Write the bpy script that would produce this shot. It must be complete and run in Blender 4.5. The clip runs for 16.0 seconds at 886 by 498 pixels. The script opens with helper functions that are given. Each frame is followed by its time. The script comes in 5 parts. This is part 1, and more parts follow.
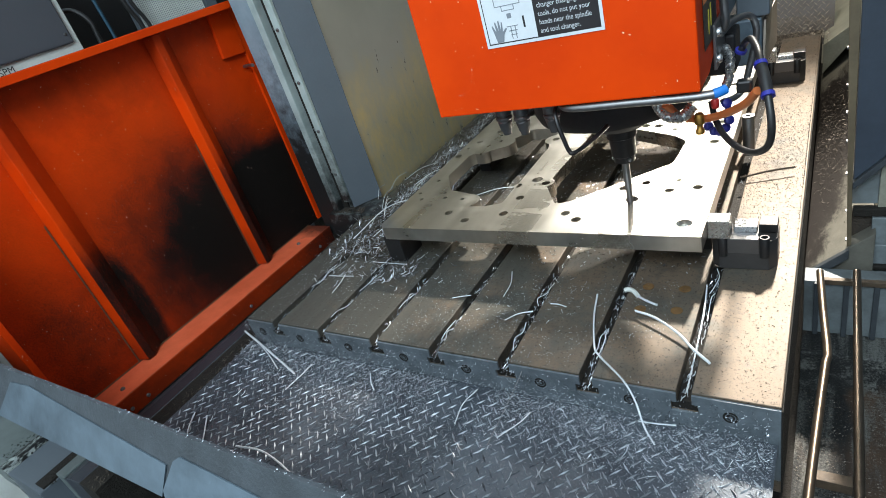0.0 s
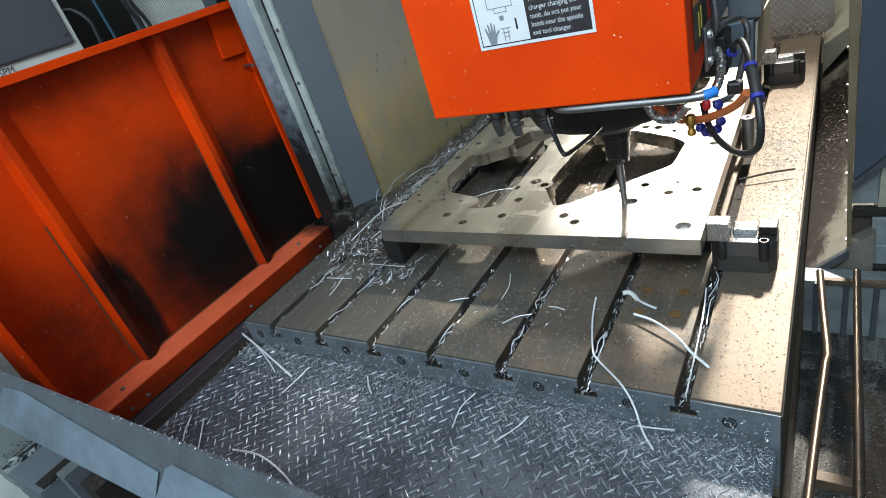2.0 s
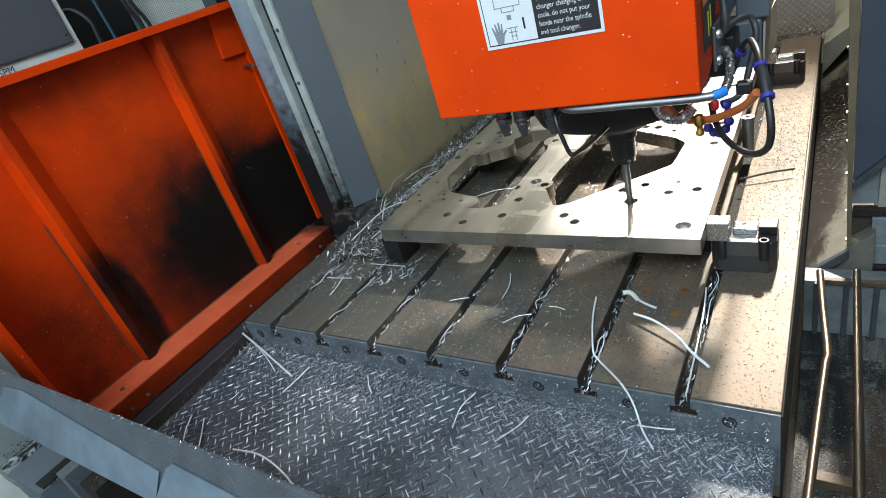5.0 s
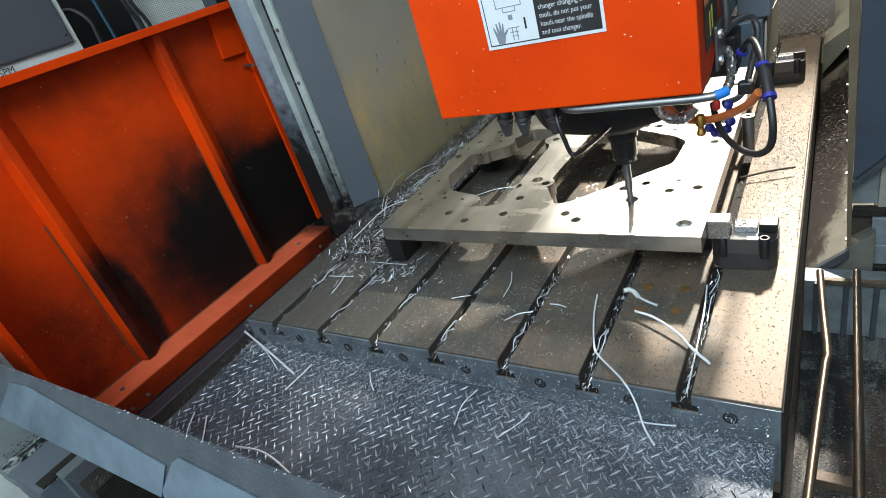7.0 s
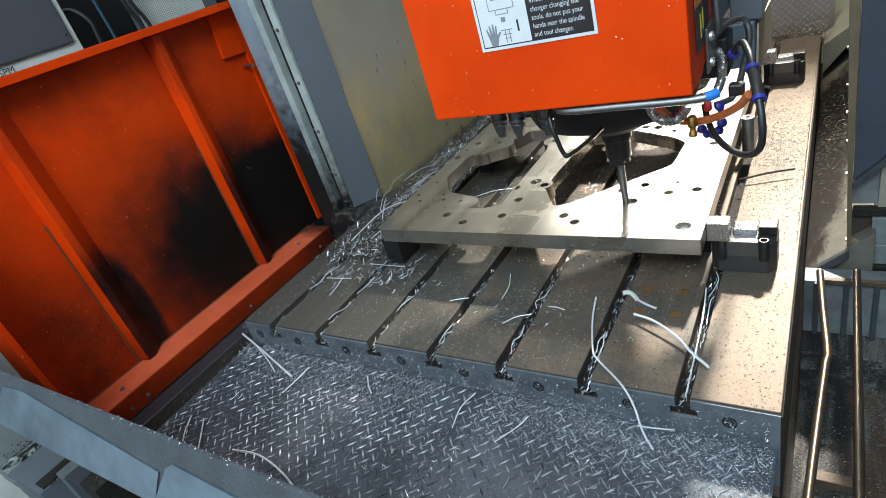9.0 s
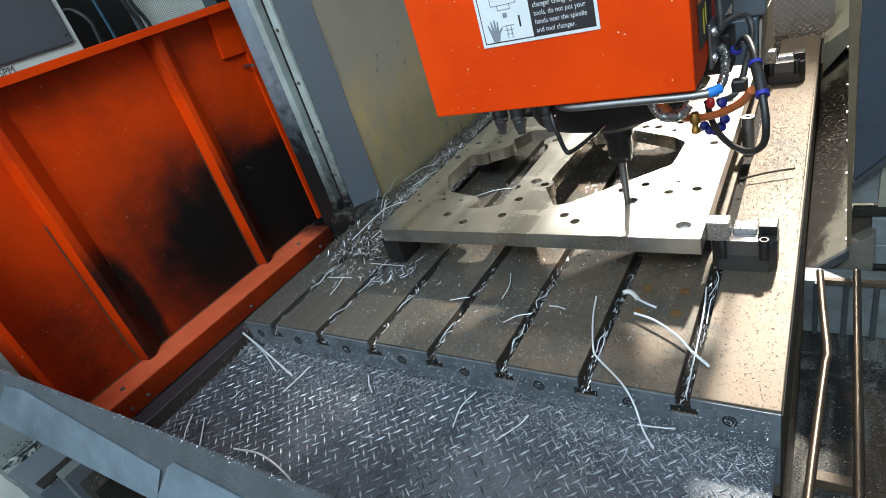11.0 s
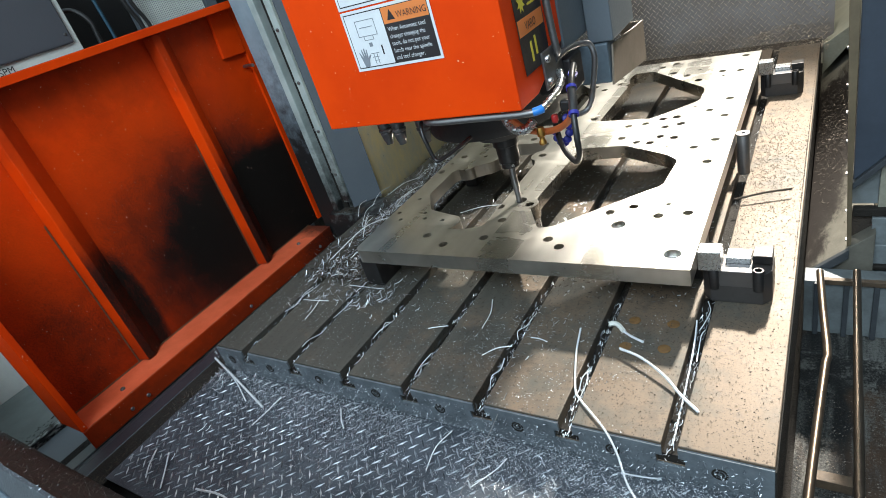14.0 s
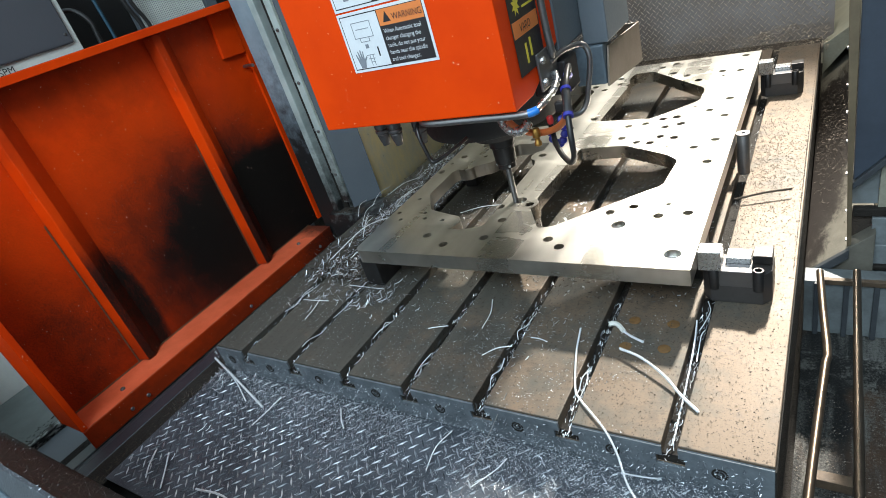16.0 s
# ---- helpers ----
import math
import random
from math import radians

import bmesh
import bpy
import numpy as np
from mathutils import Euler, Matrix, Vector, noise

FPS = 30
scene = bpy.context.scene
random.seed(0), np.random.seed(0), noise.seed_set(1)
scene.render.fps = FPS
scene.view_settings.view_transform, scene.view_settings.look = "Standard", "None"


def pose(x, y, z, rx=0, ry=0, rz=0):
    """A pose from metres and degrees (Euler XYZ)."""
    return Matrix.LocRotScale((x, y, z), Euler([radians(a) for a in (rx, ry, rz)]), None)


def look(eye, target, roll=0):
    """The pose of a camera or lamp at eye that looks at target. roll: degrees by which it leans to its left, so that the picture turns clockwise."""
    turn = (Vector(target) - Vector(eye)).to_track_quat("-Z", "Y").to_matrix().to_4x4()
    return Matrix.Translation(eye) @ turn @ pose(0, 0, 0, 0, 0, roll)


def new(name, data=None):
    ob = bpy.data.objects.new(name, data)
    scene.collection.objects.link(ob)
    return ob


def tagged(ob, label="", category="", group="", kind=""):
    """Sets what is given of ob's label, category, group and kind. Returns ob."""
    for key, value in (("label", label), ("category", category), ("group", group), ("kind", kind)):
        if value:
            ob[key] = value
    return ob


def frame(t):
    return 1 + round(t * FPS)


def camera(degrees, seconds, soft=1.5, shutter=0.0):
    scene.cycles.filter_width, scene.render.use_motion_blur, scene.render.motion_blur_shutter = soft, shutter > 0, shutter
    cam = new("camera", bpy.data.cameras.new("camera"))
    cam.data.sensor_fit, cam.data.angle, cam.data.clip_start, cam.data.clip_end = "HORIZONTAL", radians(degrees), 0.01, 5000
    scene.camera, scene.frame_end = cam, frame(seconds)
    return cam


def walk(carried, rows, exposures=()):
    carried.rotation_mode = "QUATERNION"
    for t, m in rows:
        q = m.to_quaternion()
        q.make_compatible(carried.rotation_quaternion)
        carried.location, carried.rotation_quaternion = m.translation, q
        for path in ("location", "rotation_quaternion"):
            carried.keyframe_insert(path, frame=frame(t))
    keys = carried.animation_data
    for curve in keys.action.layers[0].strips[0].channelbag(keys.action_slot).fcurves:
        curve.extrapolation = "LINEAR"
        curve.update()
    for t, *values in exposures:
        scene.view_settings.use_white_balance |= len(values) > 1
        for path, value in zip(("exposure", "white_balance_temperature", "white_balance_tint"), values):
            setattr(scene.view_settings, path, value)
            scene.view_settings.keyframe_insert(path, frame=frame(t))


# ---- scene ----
cam = camera(75.39, 16.0, soft=0.9, shutter=0.2)
EYE = pose(1.0023, -0.5893, 0.6310, 60.362, 15.838, 30.086)
walk(cam, [(0.0, EYE), (16.0, EYE)], exposures=[(0.0, 0.16), (16.0, 0.14)])

# ---- light: hall daylight from above, one work lamp at the back of the machine, three added lamps ----
world = bpy.data.worlds.new("hall")
scene.world = world
world.use_nodes = True
wn = world.node_tree.nodes
bg = wn["Background"]
bg.inputs["Color"].default_value = (0.69, 0.87, 0.97, 1)
bg.inputs["Strength"].default_value = 1.38


def lamp(name, kind, m, energy, color, **k):
    d = bpy.data.lights.new(name, kind)
    d.energy, d.color = energy, color
    if kind == "SPOT":
        d.spot_size, d.spot_blend, d.shadow_soft_size = radians(k["cone"]), k["blend"], k["soft"]
    else:
        d.shape, d.size, d.size_y = "RECTANGLE", k["sx"], k["sy"]
    ob = new(name, d)
    ob.matrix_world = m
    return ob


lamp("work_lamp", "SPOT", look((1.04, 2.2, 1.85), (0.86, 0.60, 0.0)), 1180, (1.0, 0.94, 0.83), cone=36, blend=1.0, soft=0.085)
# unseen lamp, added where its mirror image falls on the plate
lamp("left_highlight_lamp", "SPOT", look((0.27, 2.3, 1.25), (0.76, 0.42, 0.0)), 100, (1.0, 0.95, 0.86), cone=44, blend=1.0, soft=0.16)
# added fill that brightens the far end; no such lamp is known
lamp("rear_added_lamp", "SPOT", look((0.95, 1.52, 1.45), (0.92, 1.76, 0.0)), 60, (1.0, 0.92, 0.78), cone=70, blend=1.0, soft=0.11)
lamp("hall_lamp", "AREA", look((-1.3, 1.1, 2.6), (0.35, -0.1, 0.0)), 4, (0.72, 0.86, 1.0), sx=0.5, sy=1.6)
# fill added behind the camera to brighten the head and tread plate
lamp("front_fill_lamp", "AREA", look((1.0, -1.9, 2.4), (0.72, 0.0, 0.1)), 76, (0.72, 0.88, 1.0), sx=1.4, sy=1.0)

# ---- materials ----


class Nodes:
    def __init__(self, name):
        self.m = bpy.data.materials.new(name)
        self.m.use_nodes = True
        self.t = self.m.node_tree
        self.p = self.t.nodes["Principled BSDF"]
        self.c = self.t.nodes.new("ShaderNodeTexCoord")

    def n(self, kind, **k):
        x = self.t.nodes.new("ShaderNode" + kind)
        for a, v in k.items():
            x.inputs[a.replace("_", " ")].default_value = v
        return x

    def link(self, a, b):
        self.t.links.new(a, b)

    def noise(self, scale, detail=4.0, rough=0.6, stretch=(1, 1, 1)):
        mp = self.n("Mapping", Scale=stretch)
        self.link(self.c.outputs["Object"], mp.inputs["Vector"])
        x = self.n("TexNoise", Scale=scale, Detail=detail, Roughness=rough)
        self.link(mp.outputs["Vector"], x.inputs["Vector"])
        return x.outputs["Fac"]

    def ramp(self, fac, a, b, ca=(0, 0, 0, 1), cb=(1, 1, 1, 1)):
        """ca below a, cb above b, blended between."""
        r = self.n("MapRange", From_Min=a, From_Max=b)
        self.link(fac, r.inputs["Value"])
        return self.mix(r.outputs["Result"], ca[:3], cb[:3])

    def mix(self, fac, a, b, kind="MIX"):
        x = self.t.nodes.new("ShaderNodeMixRGB")
        x.blend_type = kind
        for s, v in ((x.inputs[0], fac), (x.inputs[1], a), (x.inputs[2], b)):
            if isinstance(v, (int, float)):
                s.default_value = v
            elif isinstance(v, tuple):
                s.default_value = (*v[:3], 1)
            else:
                self.link(v, s)
        return x.outputs[0]

    def math(self, op, a, b=0.0, clamp=False):
        x = self.t.nodes.new("ShaderNodeMath")
        x.operation, x.use_clamp = op, clamp
        for s, v in ((x.inputs[0], a), (x.inputs[1], b)):
            if isinstance(v, (int, float)):
                s.default_value = v
            else:
                self.link(v, s)
        return x.outputs[0]

    def axis(self, i):
        s = self.t.nodes.new("ShaderNodeSeparateXYZ")
        self.link(self.c.outputs["Object"], s.inputs[0])
        return s.outputs[i]

    def set(self, color=None, rough=None, metal=None, bump=None, strength=0.2, dist=0.002):
        for key, v in (("Base Color", color), ("Roughness", rough), ("Metallic", metal)):
            if v is None:
                continue
            if isinstance(v, (int, float)):
                self.p.inputs[key].default_value = v
            elif isinstance(v, tuple):
                self.p.inputs[key].default_value = (*v[:3], 1)
            else:
                self.link(v, self.p.inputs[key])
        if bump is not None:
            b = self.n("Bump", Strength=strength, Distance=dist)
            self.link(bump, b.inputs["Height"])
            self.link(b.outputs["Normal"], self.p.inputs["Normal"])
        return self.m


def surface(name, base, dark, rough=0.5, metal=0.0, big=6.0, fine=120.0, stretch=(1, 1, 1), amount=0.6, bump=0.15, dist=0.001):
    """A surface with broad stains and fine grain."""
    k = Nodes(name)
    a = k.ramp(k.noise(big, 5, 0.65), 0.35, 0.7)
    b = k.noise(fine, 3, 0.6, stretch)
    c = k.mix(k.math("MULTIPLY", a, amount), base, dark)
    c = k.mix(0.35, c, k.mix(b, dark, base))
    r = k.math("ADD", k.math("MULTIPLY", b, 0.25), rough - 0.12, True)
    return k.set(c, r, metal, b, bump, dist)


def orange_mat(name, soot=False, shift=0.0, ridge=False):
    k = Nodes(name)
    grain = k.noise(420, 2, 0.5)
    blot = k.noise(5, 5, 0.6)
    c = k.mix(k.ramp(blot, 0.4, 0.75), (0.74, 0.054, 0.002), (0.60, 0.036, 0.0015))
    specks = k.ramp(k.noise(230, 1, 0.5), 0.780, 0.795)
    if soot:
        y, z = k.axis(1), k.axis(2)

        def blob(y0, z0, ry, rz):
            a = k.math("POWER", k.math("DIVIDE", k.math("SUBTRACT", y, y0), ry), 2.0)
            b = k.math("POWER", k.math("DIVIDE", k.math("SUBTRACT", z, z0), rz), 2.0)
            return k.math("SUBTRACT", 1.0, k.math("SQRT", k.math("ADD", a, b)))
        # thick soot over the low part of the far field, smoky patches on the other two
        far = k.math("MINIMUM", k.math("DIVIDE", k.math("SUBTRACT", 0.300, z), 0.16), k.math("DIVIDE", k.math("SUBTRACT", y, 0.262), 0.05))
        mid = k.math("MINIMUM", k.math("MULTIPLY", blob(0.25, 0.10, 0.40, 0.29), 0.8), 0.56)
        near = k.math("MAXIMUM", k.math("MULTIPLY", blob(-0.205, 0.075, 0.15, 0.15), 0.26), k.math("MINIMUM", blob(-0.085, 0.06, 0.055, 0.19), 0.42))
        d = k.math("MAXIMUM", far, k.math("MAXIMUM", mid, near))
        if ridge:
            # ribs: less of the dark mix on the narrow near side
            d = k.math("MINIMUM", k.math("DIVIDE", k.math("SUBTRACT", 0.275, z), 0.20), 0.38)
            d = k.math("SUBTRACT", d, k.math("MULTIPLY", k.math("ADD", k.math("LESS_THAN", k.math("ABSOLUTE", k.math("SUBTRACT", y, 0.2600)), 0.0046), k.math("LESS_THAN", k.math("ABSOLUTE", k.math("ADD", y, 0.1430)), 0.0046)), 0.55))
        if shift:
            d = k.math("SUBTRACT", k.math("MULTIPLY", y, 1.6), 0.45)
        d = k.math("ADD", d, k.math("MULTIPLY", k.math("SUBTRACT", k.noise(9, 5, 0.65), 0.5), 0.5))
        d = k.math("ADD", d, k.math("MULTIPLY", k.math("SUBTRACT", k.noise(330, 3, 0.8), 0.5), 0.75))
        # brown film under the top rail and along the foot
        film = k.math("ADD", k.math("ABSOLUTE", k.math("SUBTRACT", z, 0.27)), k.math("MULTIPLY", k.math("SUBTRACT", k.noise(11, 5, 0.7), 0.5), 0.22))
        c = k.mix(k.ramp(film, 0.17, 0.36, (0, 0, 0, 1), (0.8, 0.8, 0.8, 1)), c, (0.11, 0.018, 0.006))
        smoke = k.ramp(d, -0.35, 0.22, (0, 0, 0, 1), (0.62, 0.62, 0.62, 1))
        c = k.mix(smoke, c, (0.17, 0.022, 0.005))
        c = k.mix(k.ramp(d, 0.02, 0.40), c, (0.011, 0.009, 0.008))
    c = k.mix(specks, c, (0.8, 0.55, 0.42))
    r = k.math("ADD", k.math("MULTIPLY", blot, 0.2), 0.36)
    k.p.inputs["Specular IOR Level"].default_value = 0.10
    return k.set(c, r, 0.0, grain, 0.05, 0.0006)


def table_mat():
    """Ground cast iron: oily dark towards the left, tan painted in for the warm lamp towards the right, pitted and
    scratched.
    """
    k = Nodes("ground_iron")
    x = k.axis(0)
    fine = k.noise(350, 3, 0.7)
    scratch = k.noise(60, 4, 0.6, (1.0, 0.06, 1))
    cloud = k.noise(9, 6, 0.7)
    lamp_tan = k.ramp(k.math("ADD", cloud, k.math("MULTIPLY", x, 0.30)), 0.60, 0.80)
    c = k.mix(scratch, (0.050, 0.048, 0.041), (0.115, 0.108, 0.090))
    c = k.mix(k.math("MULTIPLY", lamp_tan, 0.75), c, (0.175, 0.122, 0.082))
    oil = k.ramp(k.noise(15, 5, 0.7), 0.56, 0.68, (0, 0, 0, 1), (0.55, 0.55, 0.55, 1))
    c = k.mix(oil, c, (0.035, 0.032, 0.028))
    pits = k.ramp(k.noise(170, 4, 0.8), 0.575, 0.625)
    c = k.mix(pits, c, (0.035, 0.026, 0.018))
    grit = k.ramp(k.noise(520, 2, 0.7), 0.62, 0.70, (0, 0, 0, 1), (0.8, 0.8, 0.8, 1))
    c = k.mix(grit, c, (0.028, 0.024, 0.020))
    r = k.math("ADD", k.math("MULTIPLY", fine, 0.25), k.math("ADD", 0.44, k.math("MULTIPLY", oil, -0.14)))
    return k.set(c, r, 0.28, k.math("ADD", fine, k.math("MULTIPLY", pits, -0.6)), 0.16, 0.0008)


def milled_mat():
    """Face-milled aluminium: broad cutter lanes along the plate, fine lines, oily smears."""
    k = Nodes("milled_aluminium")
    lane = k.noise(11, 3, 0.55, (1.0, 0.035, 1))
    line = k.noise(420, 2, 0.5, (1.0, 0.03, 1))
    blot = k.noise(5, 5, 0.65)
    smear = k.noise(22, 4, 0.7, (0.35, 1.0, 1))
    c = k.mix(k.ramp(lane, 0.36, 0.64), (0.46, 0.44, 0.40), (0.68, 0.66, 0.61))
    c = k.mix(k.ramp(blot, 0.48, 0.72, (0, 0, 0, 1), (0.5, 0.5, 0.5, 1)), c, (0.36, 0.33, 0.28))
    r = k.math("ADD", k.math("MULTIPLY", k.ramp(lane, 0.3, 0.7), 0.13), 0.22)
    r = k.math("ADD", r, k.math("MULTIPLY", k.ramp(smear, 0.5, 0.75), 0.10))
    k.p.inputs["Anisotropic"].default_value = 0.35
    return k.set(c, r, 1.0, k.math("ADD", line, k.math("MULTIPLY", lane, 0.6)), 0.10, 0.0005)


def tread_mat(name="oily_tread_steel", gain=1.0, warm=0.0):
    k = Nodes(name)
    fine = k.noise(260, 4, 0.7)
    blot = k.ramp(k.noise(7, 5, 0.65), 0.35, 0.7)
    c = k.mix(blot, (0.045 * gain, 0.053 * gain, 0.065 * gain), (0.12 * gain, 0.14 * gain, 0.165 * gain))
    c = k.mix(warm, c, (0.40, 0.27, 0.17))
    c = k.mix(k.ramp(fine, 0.55, 0.75), c, (0.25, 0.27, 0.30))
    r = k.math("ADD", k.math("MULTIPLY", fine, 0.35), 0.30)
    return k.set(c, r, 0.4, fine, 0.35, 0.0015)


def sheet_mat():
    """Stainless sheet: dull grey film above, golden lamp glare painted into the colour low down."""
    k = Nodes("gold_glare_stainless_sheet")
    z = k.axis(2)
    cloud = k.noise(7, 5, 0.6)
    blotch = k.noise(26, 5, 0.7, (1, 1.0, 0.45))
    low = k.math("ADD", z, k.math("MULTIPLY", k.math("SUBTRACT", cloud, 0.5), 0.45))
    low = k.ramp(low, 0.16, 0.40, (1, 1, 1, 1), (0, 0, 0, 1))
    c = k.mix(cloud, (0.52, 0.505, 0.455), (0.66, 0.64, 0.575))
    c = k.mix(k.mix(1.0, low, k.ramp(blotch, 0.34, 0.66, (0.35, 0.35, 0.35, 1), (1, 1, 1, 1)), "MULTIPLY"), c, (0.86, 0.70, 0.36))
    r = k.math("ADD", k.math("MULTIPLY", blotch, 0.22), 0.20)
    return k.set(c, r, 0.65, blotch, 0.12, 0.002)


M_ORANGE = orange_mat("orange_paint")


def ledge_mat():
    """Orange paint lightened for the glare on its top, smoked at the far end and black along the lip."""
    k = Nodes("glare_orange_paint")
    x, y = k.axis(0), k.axis(1)
    g = k.noise(150, 4, 0.75)
    c = k.mix(k.ramp(k.noise(9, 5, 0.65), 0.35, 0.7), (0.78, 0.15, 0.065), (0.56, 0.085, 0.03))
    d = k.math("MAXIMUM", k.math("DIVIDE", k.math("SUBTRACT", y, 0.40), 0.07), k.math("DIVIDE", k.math("ADD", x, 0.2585), 0.008))
    d = k.math("ADD", d, k.math("MULTIPLY", k.math("SUBTRACT", k.noise(28, 5, 0.7), 0.5), 1.3))
    d = k.math("ADD", d, k.math("MULTIPLY", k.math("SUBTRACT", g, 0.5), 0.8))
    c = k.mix(k.ramp(d, 0.05, 0.75, (0, 0, 0, 1), (0.9, 0.9, 0.9, 1)), c, (0.03, 0.012, 0.008))
    return k.set(c, k.math("ADD", k.math("MULTIPLY", g, 0.2), 0.3), 0.0, g, 0.05, 0.001)


M_LEDGE = ledge_mat()
M_SOOT = orange_mat("sooty_orange_paint", True)
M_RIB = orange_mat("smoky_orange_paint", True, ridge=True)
# brown for the thin lines at the foot of the ribs and along the ledge
M_BROWNLINE = surface("brown_line_tone", (0.16, 0.075, 0.035), (0.05, 0.02, 0.012), 0.6, 0.0, 20, 200, amount=0.6)
M_FACE = orange_mat("stained_orange_paint", True, 1.0)
M_TABLE = table_mat()
M_IRON = surface("painted_iron_side", (0.21, 0.245, 0.27), (0.045, 0.052, 0.06), 0.45, 0.3, 24, 200, amount=0.8)
M_PLATE = milled_mat()
M_TREAD = tread_mat("oily_tread_steel", 0.95)


def bar_mat():
    """Tread bars: glints painted as bright tone, each one worn or clogged dark to its own degree."""
    k = Nodes("worn_glint_bar")
    g = k.t.nodes.new("ShaderNodeNewGeometry")
    n = k.noise(220, 3, 0.7)
    clog = k.noise(11, 5, 0.7)
    v = k.math("ADD", g.outputs["Random Per Island"], k.math("MULTIPLY", k.math("SUBTRACT", clog, 0.5), 2.2))
    c = k.mix(k.ramp(v, 0.10, 0.95), (0.06, 0.067, 0.08), (0.56, 0.60, 0.65))
    return k.set(c, k.math("ADD", k.math("MULTIPLY", n, 0.25), 0.28), 0.4, n, 0.3, 0.001)


M_BAR = bar_mat()
# lighter, warm copies: the orange head's reflection is put into their colour
M_TREAD_REFLECT = tread_mat("warm_reflection_tread", 1.9, 0.30)
M_BAR_REFLECT = surface("warm_reflection_bar", (0.66, 0.58, 0.50), (0.30, 0.25, 0.20), 0.38, 0.6, 26, 260, amount=0.6, bump=0.2)
M_SHEET = sheet_mat()
M_GREEN = surface("grey_green_paint", (0.145, 0.172, 0.168), (0.040, 0.047, 0.046), 0.42, 0.0, 14, 160, amount=0.6)


def sooty_mat(name, base, dark, low=0.0):
    k = Nodes(name)
    g = k.noise(180, 3, 0.6)
    d = k.math("ADD", k.math("MULTIPLY", k.axis(2), -2.2), k.math("MULTIPLY", k.math("SUBTRACT", k.noise(40, 5, 0.7), 0.5), 0.9))
    c = k.mix(k.ramp(k.noise(9, 5, 0.6), 0.4, 0.75), base, dark)
    c = k.mix(k.ramp(d, -0.95 + low, -0.35 + low), c, (0.014, 0.013, 0.013))
    return k.set(c, k.math("ADD", k.math("MULTIPLY", g, 0.3), 0.3), 0.0, g, 0.1, 0.0008)


M_SOOTY = sooty_mat("sooty_blue_grey_paint", (0.24, 0.30, 0.34), (0.15, 0.19, 0.22), -0.10)
M_FRAME = sooty_mat("sooty_grey_green_paint", (0.40, 0.46, 0.44), (0.22, 0.26, 0.25), 0.36)
M_GREY = surface("slate_grey_paint", (0.115, 0.135, 0.155), (0.07, 0.08, 0.09), 0.4, 0.0, 4, 200, amount=0.4)
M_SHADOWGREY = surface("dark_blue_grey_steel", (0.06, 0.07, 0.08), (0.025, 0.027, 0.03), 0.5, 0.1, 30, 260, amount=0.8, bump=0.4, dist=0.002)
M_APRON = surface("worn_blue_grey_steel", (0.125, 0.165, 0.20), (0.030, 0.040, 0.050), 0.45, 0.1, 14, 90, amount=0.85, bump=0.3)
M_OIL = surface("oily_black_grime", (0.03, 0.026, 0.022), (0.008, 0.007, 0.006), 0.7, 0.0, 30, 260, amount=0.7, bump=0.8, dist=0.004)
M_OIL.node_tree.nodes["Principled BSDF"].inputs["Specular IOR Level"].default_value = 0.2
M_GRIME = surface("brown_grime", (0.055, 0.040, 0.029), (0.008, 0.007, 0.006), 0.65, 0.0, 22, 220, amount=0.9, bump=0.8, dist=0.004)
M_SLUDGE = surface("black_brown_sludge", (0.016, 0.011, 0.008), (0.004, 0.003, 0.0025), 0.75, 0.0, 18, 240, amount=0.7, bump=0.8, dist=0.004)
M_SLUDGE.node_tree.nodes["Principled BSDF"].inputs["Specular IOR Level"].default_value = 0.15
M_BLACK = surface("black_paint", (0.012, 0.010, 0.011), (0.006, 0.005, 0.005), 0.55, 0.0, 9, 150, amount=0.4)
M_RUBBER = surface("black_rubber", (0.022, 0.021, 0.021), (0.01, 0.01, 0.01), 0.42, 0.0, 20, 300, amount=0.3)
M_STEEL = surface("bright_steel", (0.62, 0.62, 0.62), (0.3, 0.29, 0.28), 0.28, 0.95, 14, 240, amount=0.3)
M_DULL = surface("dull_steel", (0.30, 0.29, 0.29), (0.12, 0.11, 0.11), 0.4, 0.9, 14, 240, amount=0.4)
M_BLACKENED = surface("blackened_steel", (0.055, 0.052, 0.052), (0.02, 0.018, 0.018), 0.38, 0.7, 20, 260, amount=0.5)
M_CLAMP = surface("dark_oiled_steel", (0.085, 0.078, 0.075), (0.03, 0.027, 0.026), 0.42, 0.5, 20, 240, amount=0.5)
M_CLAMPBAR = surface("dark_ground_steel", (0.17, 0.165, 0.165), (0.08, 0.075, 0.075), 0.4, 0.8, 20, 240, amount=0.4)
M_ROD = surface("tarnished_steel_rod", (0.16, 0.125, 0.095), (0.05, 0.038, 0.028), 0.36, 0.85, 18, 200, amount=0.6)
M_BRASS = surface("brass", (0.62, 0.33, 0.08), (0.35, 0.18, 0.05), 0.35, 0.9, 30, 200)
M_RUST = surface("rusty_plug", (0.26, 0.14, 0.05), (0.10, 0.06, 0.03), 0.55, 0.5, 120, 400, amount=0.9, bump=0.5)


def chip_mat():
    """Every sliver has its own brightness, from oily dark to fresh bright metal."""
    k = Nodes("bright_swarf")
    g = k.t.nodes.new("ShaderNodeNewGeometry")
    v = g.outputs["Random Per Island"]
    c = k.mix(k.ramp(v, 0.25, 1.0), (0.035, 0.04, 0.05), (0.82, 0.87, 0.93))
    n = k.noise(300, 2, 0.6)
    return k.set(k.mix(0.15, c, k.mix(n, (0.1, 0.11, 0.13), (0.80, 0.84, 0.88))), k.math("ADD", k.math("MULTIPLY", n, 0.25), 0.2), 0.6, n, 0.1, 0.0004)


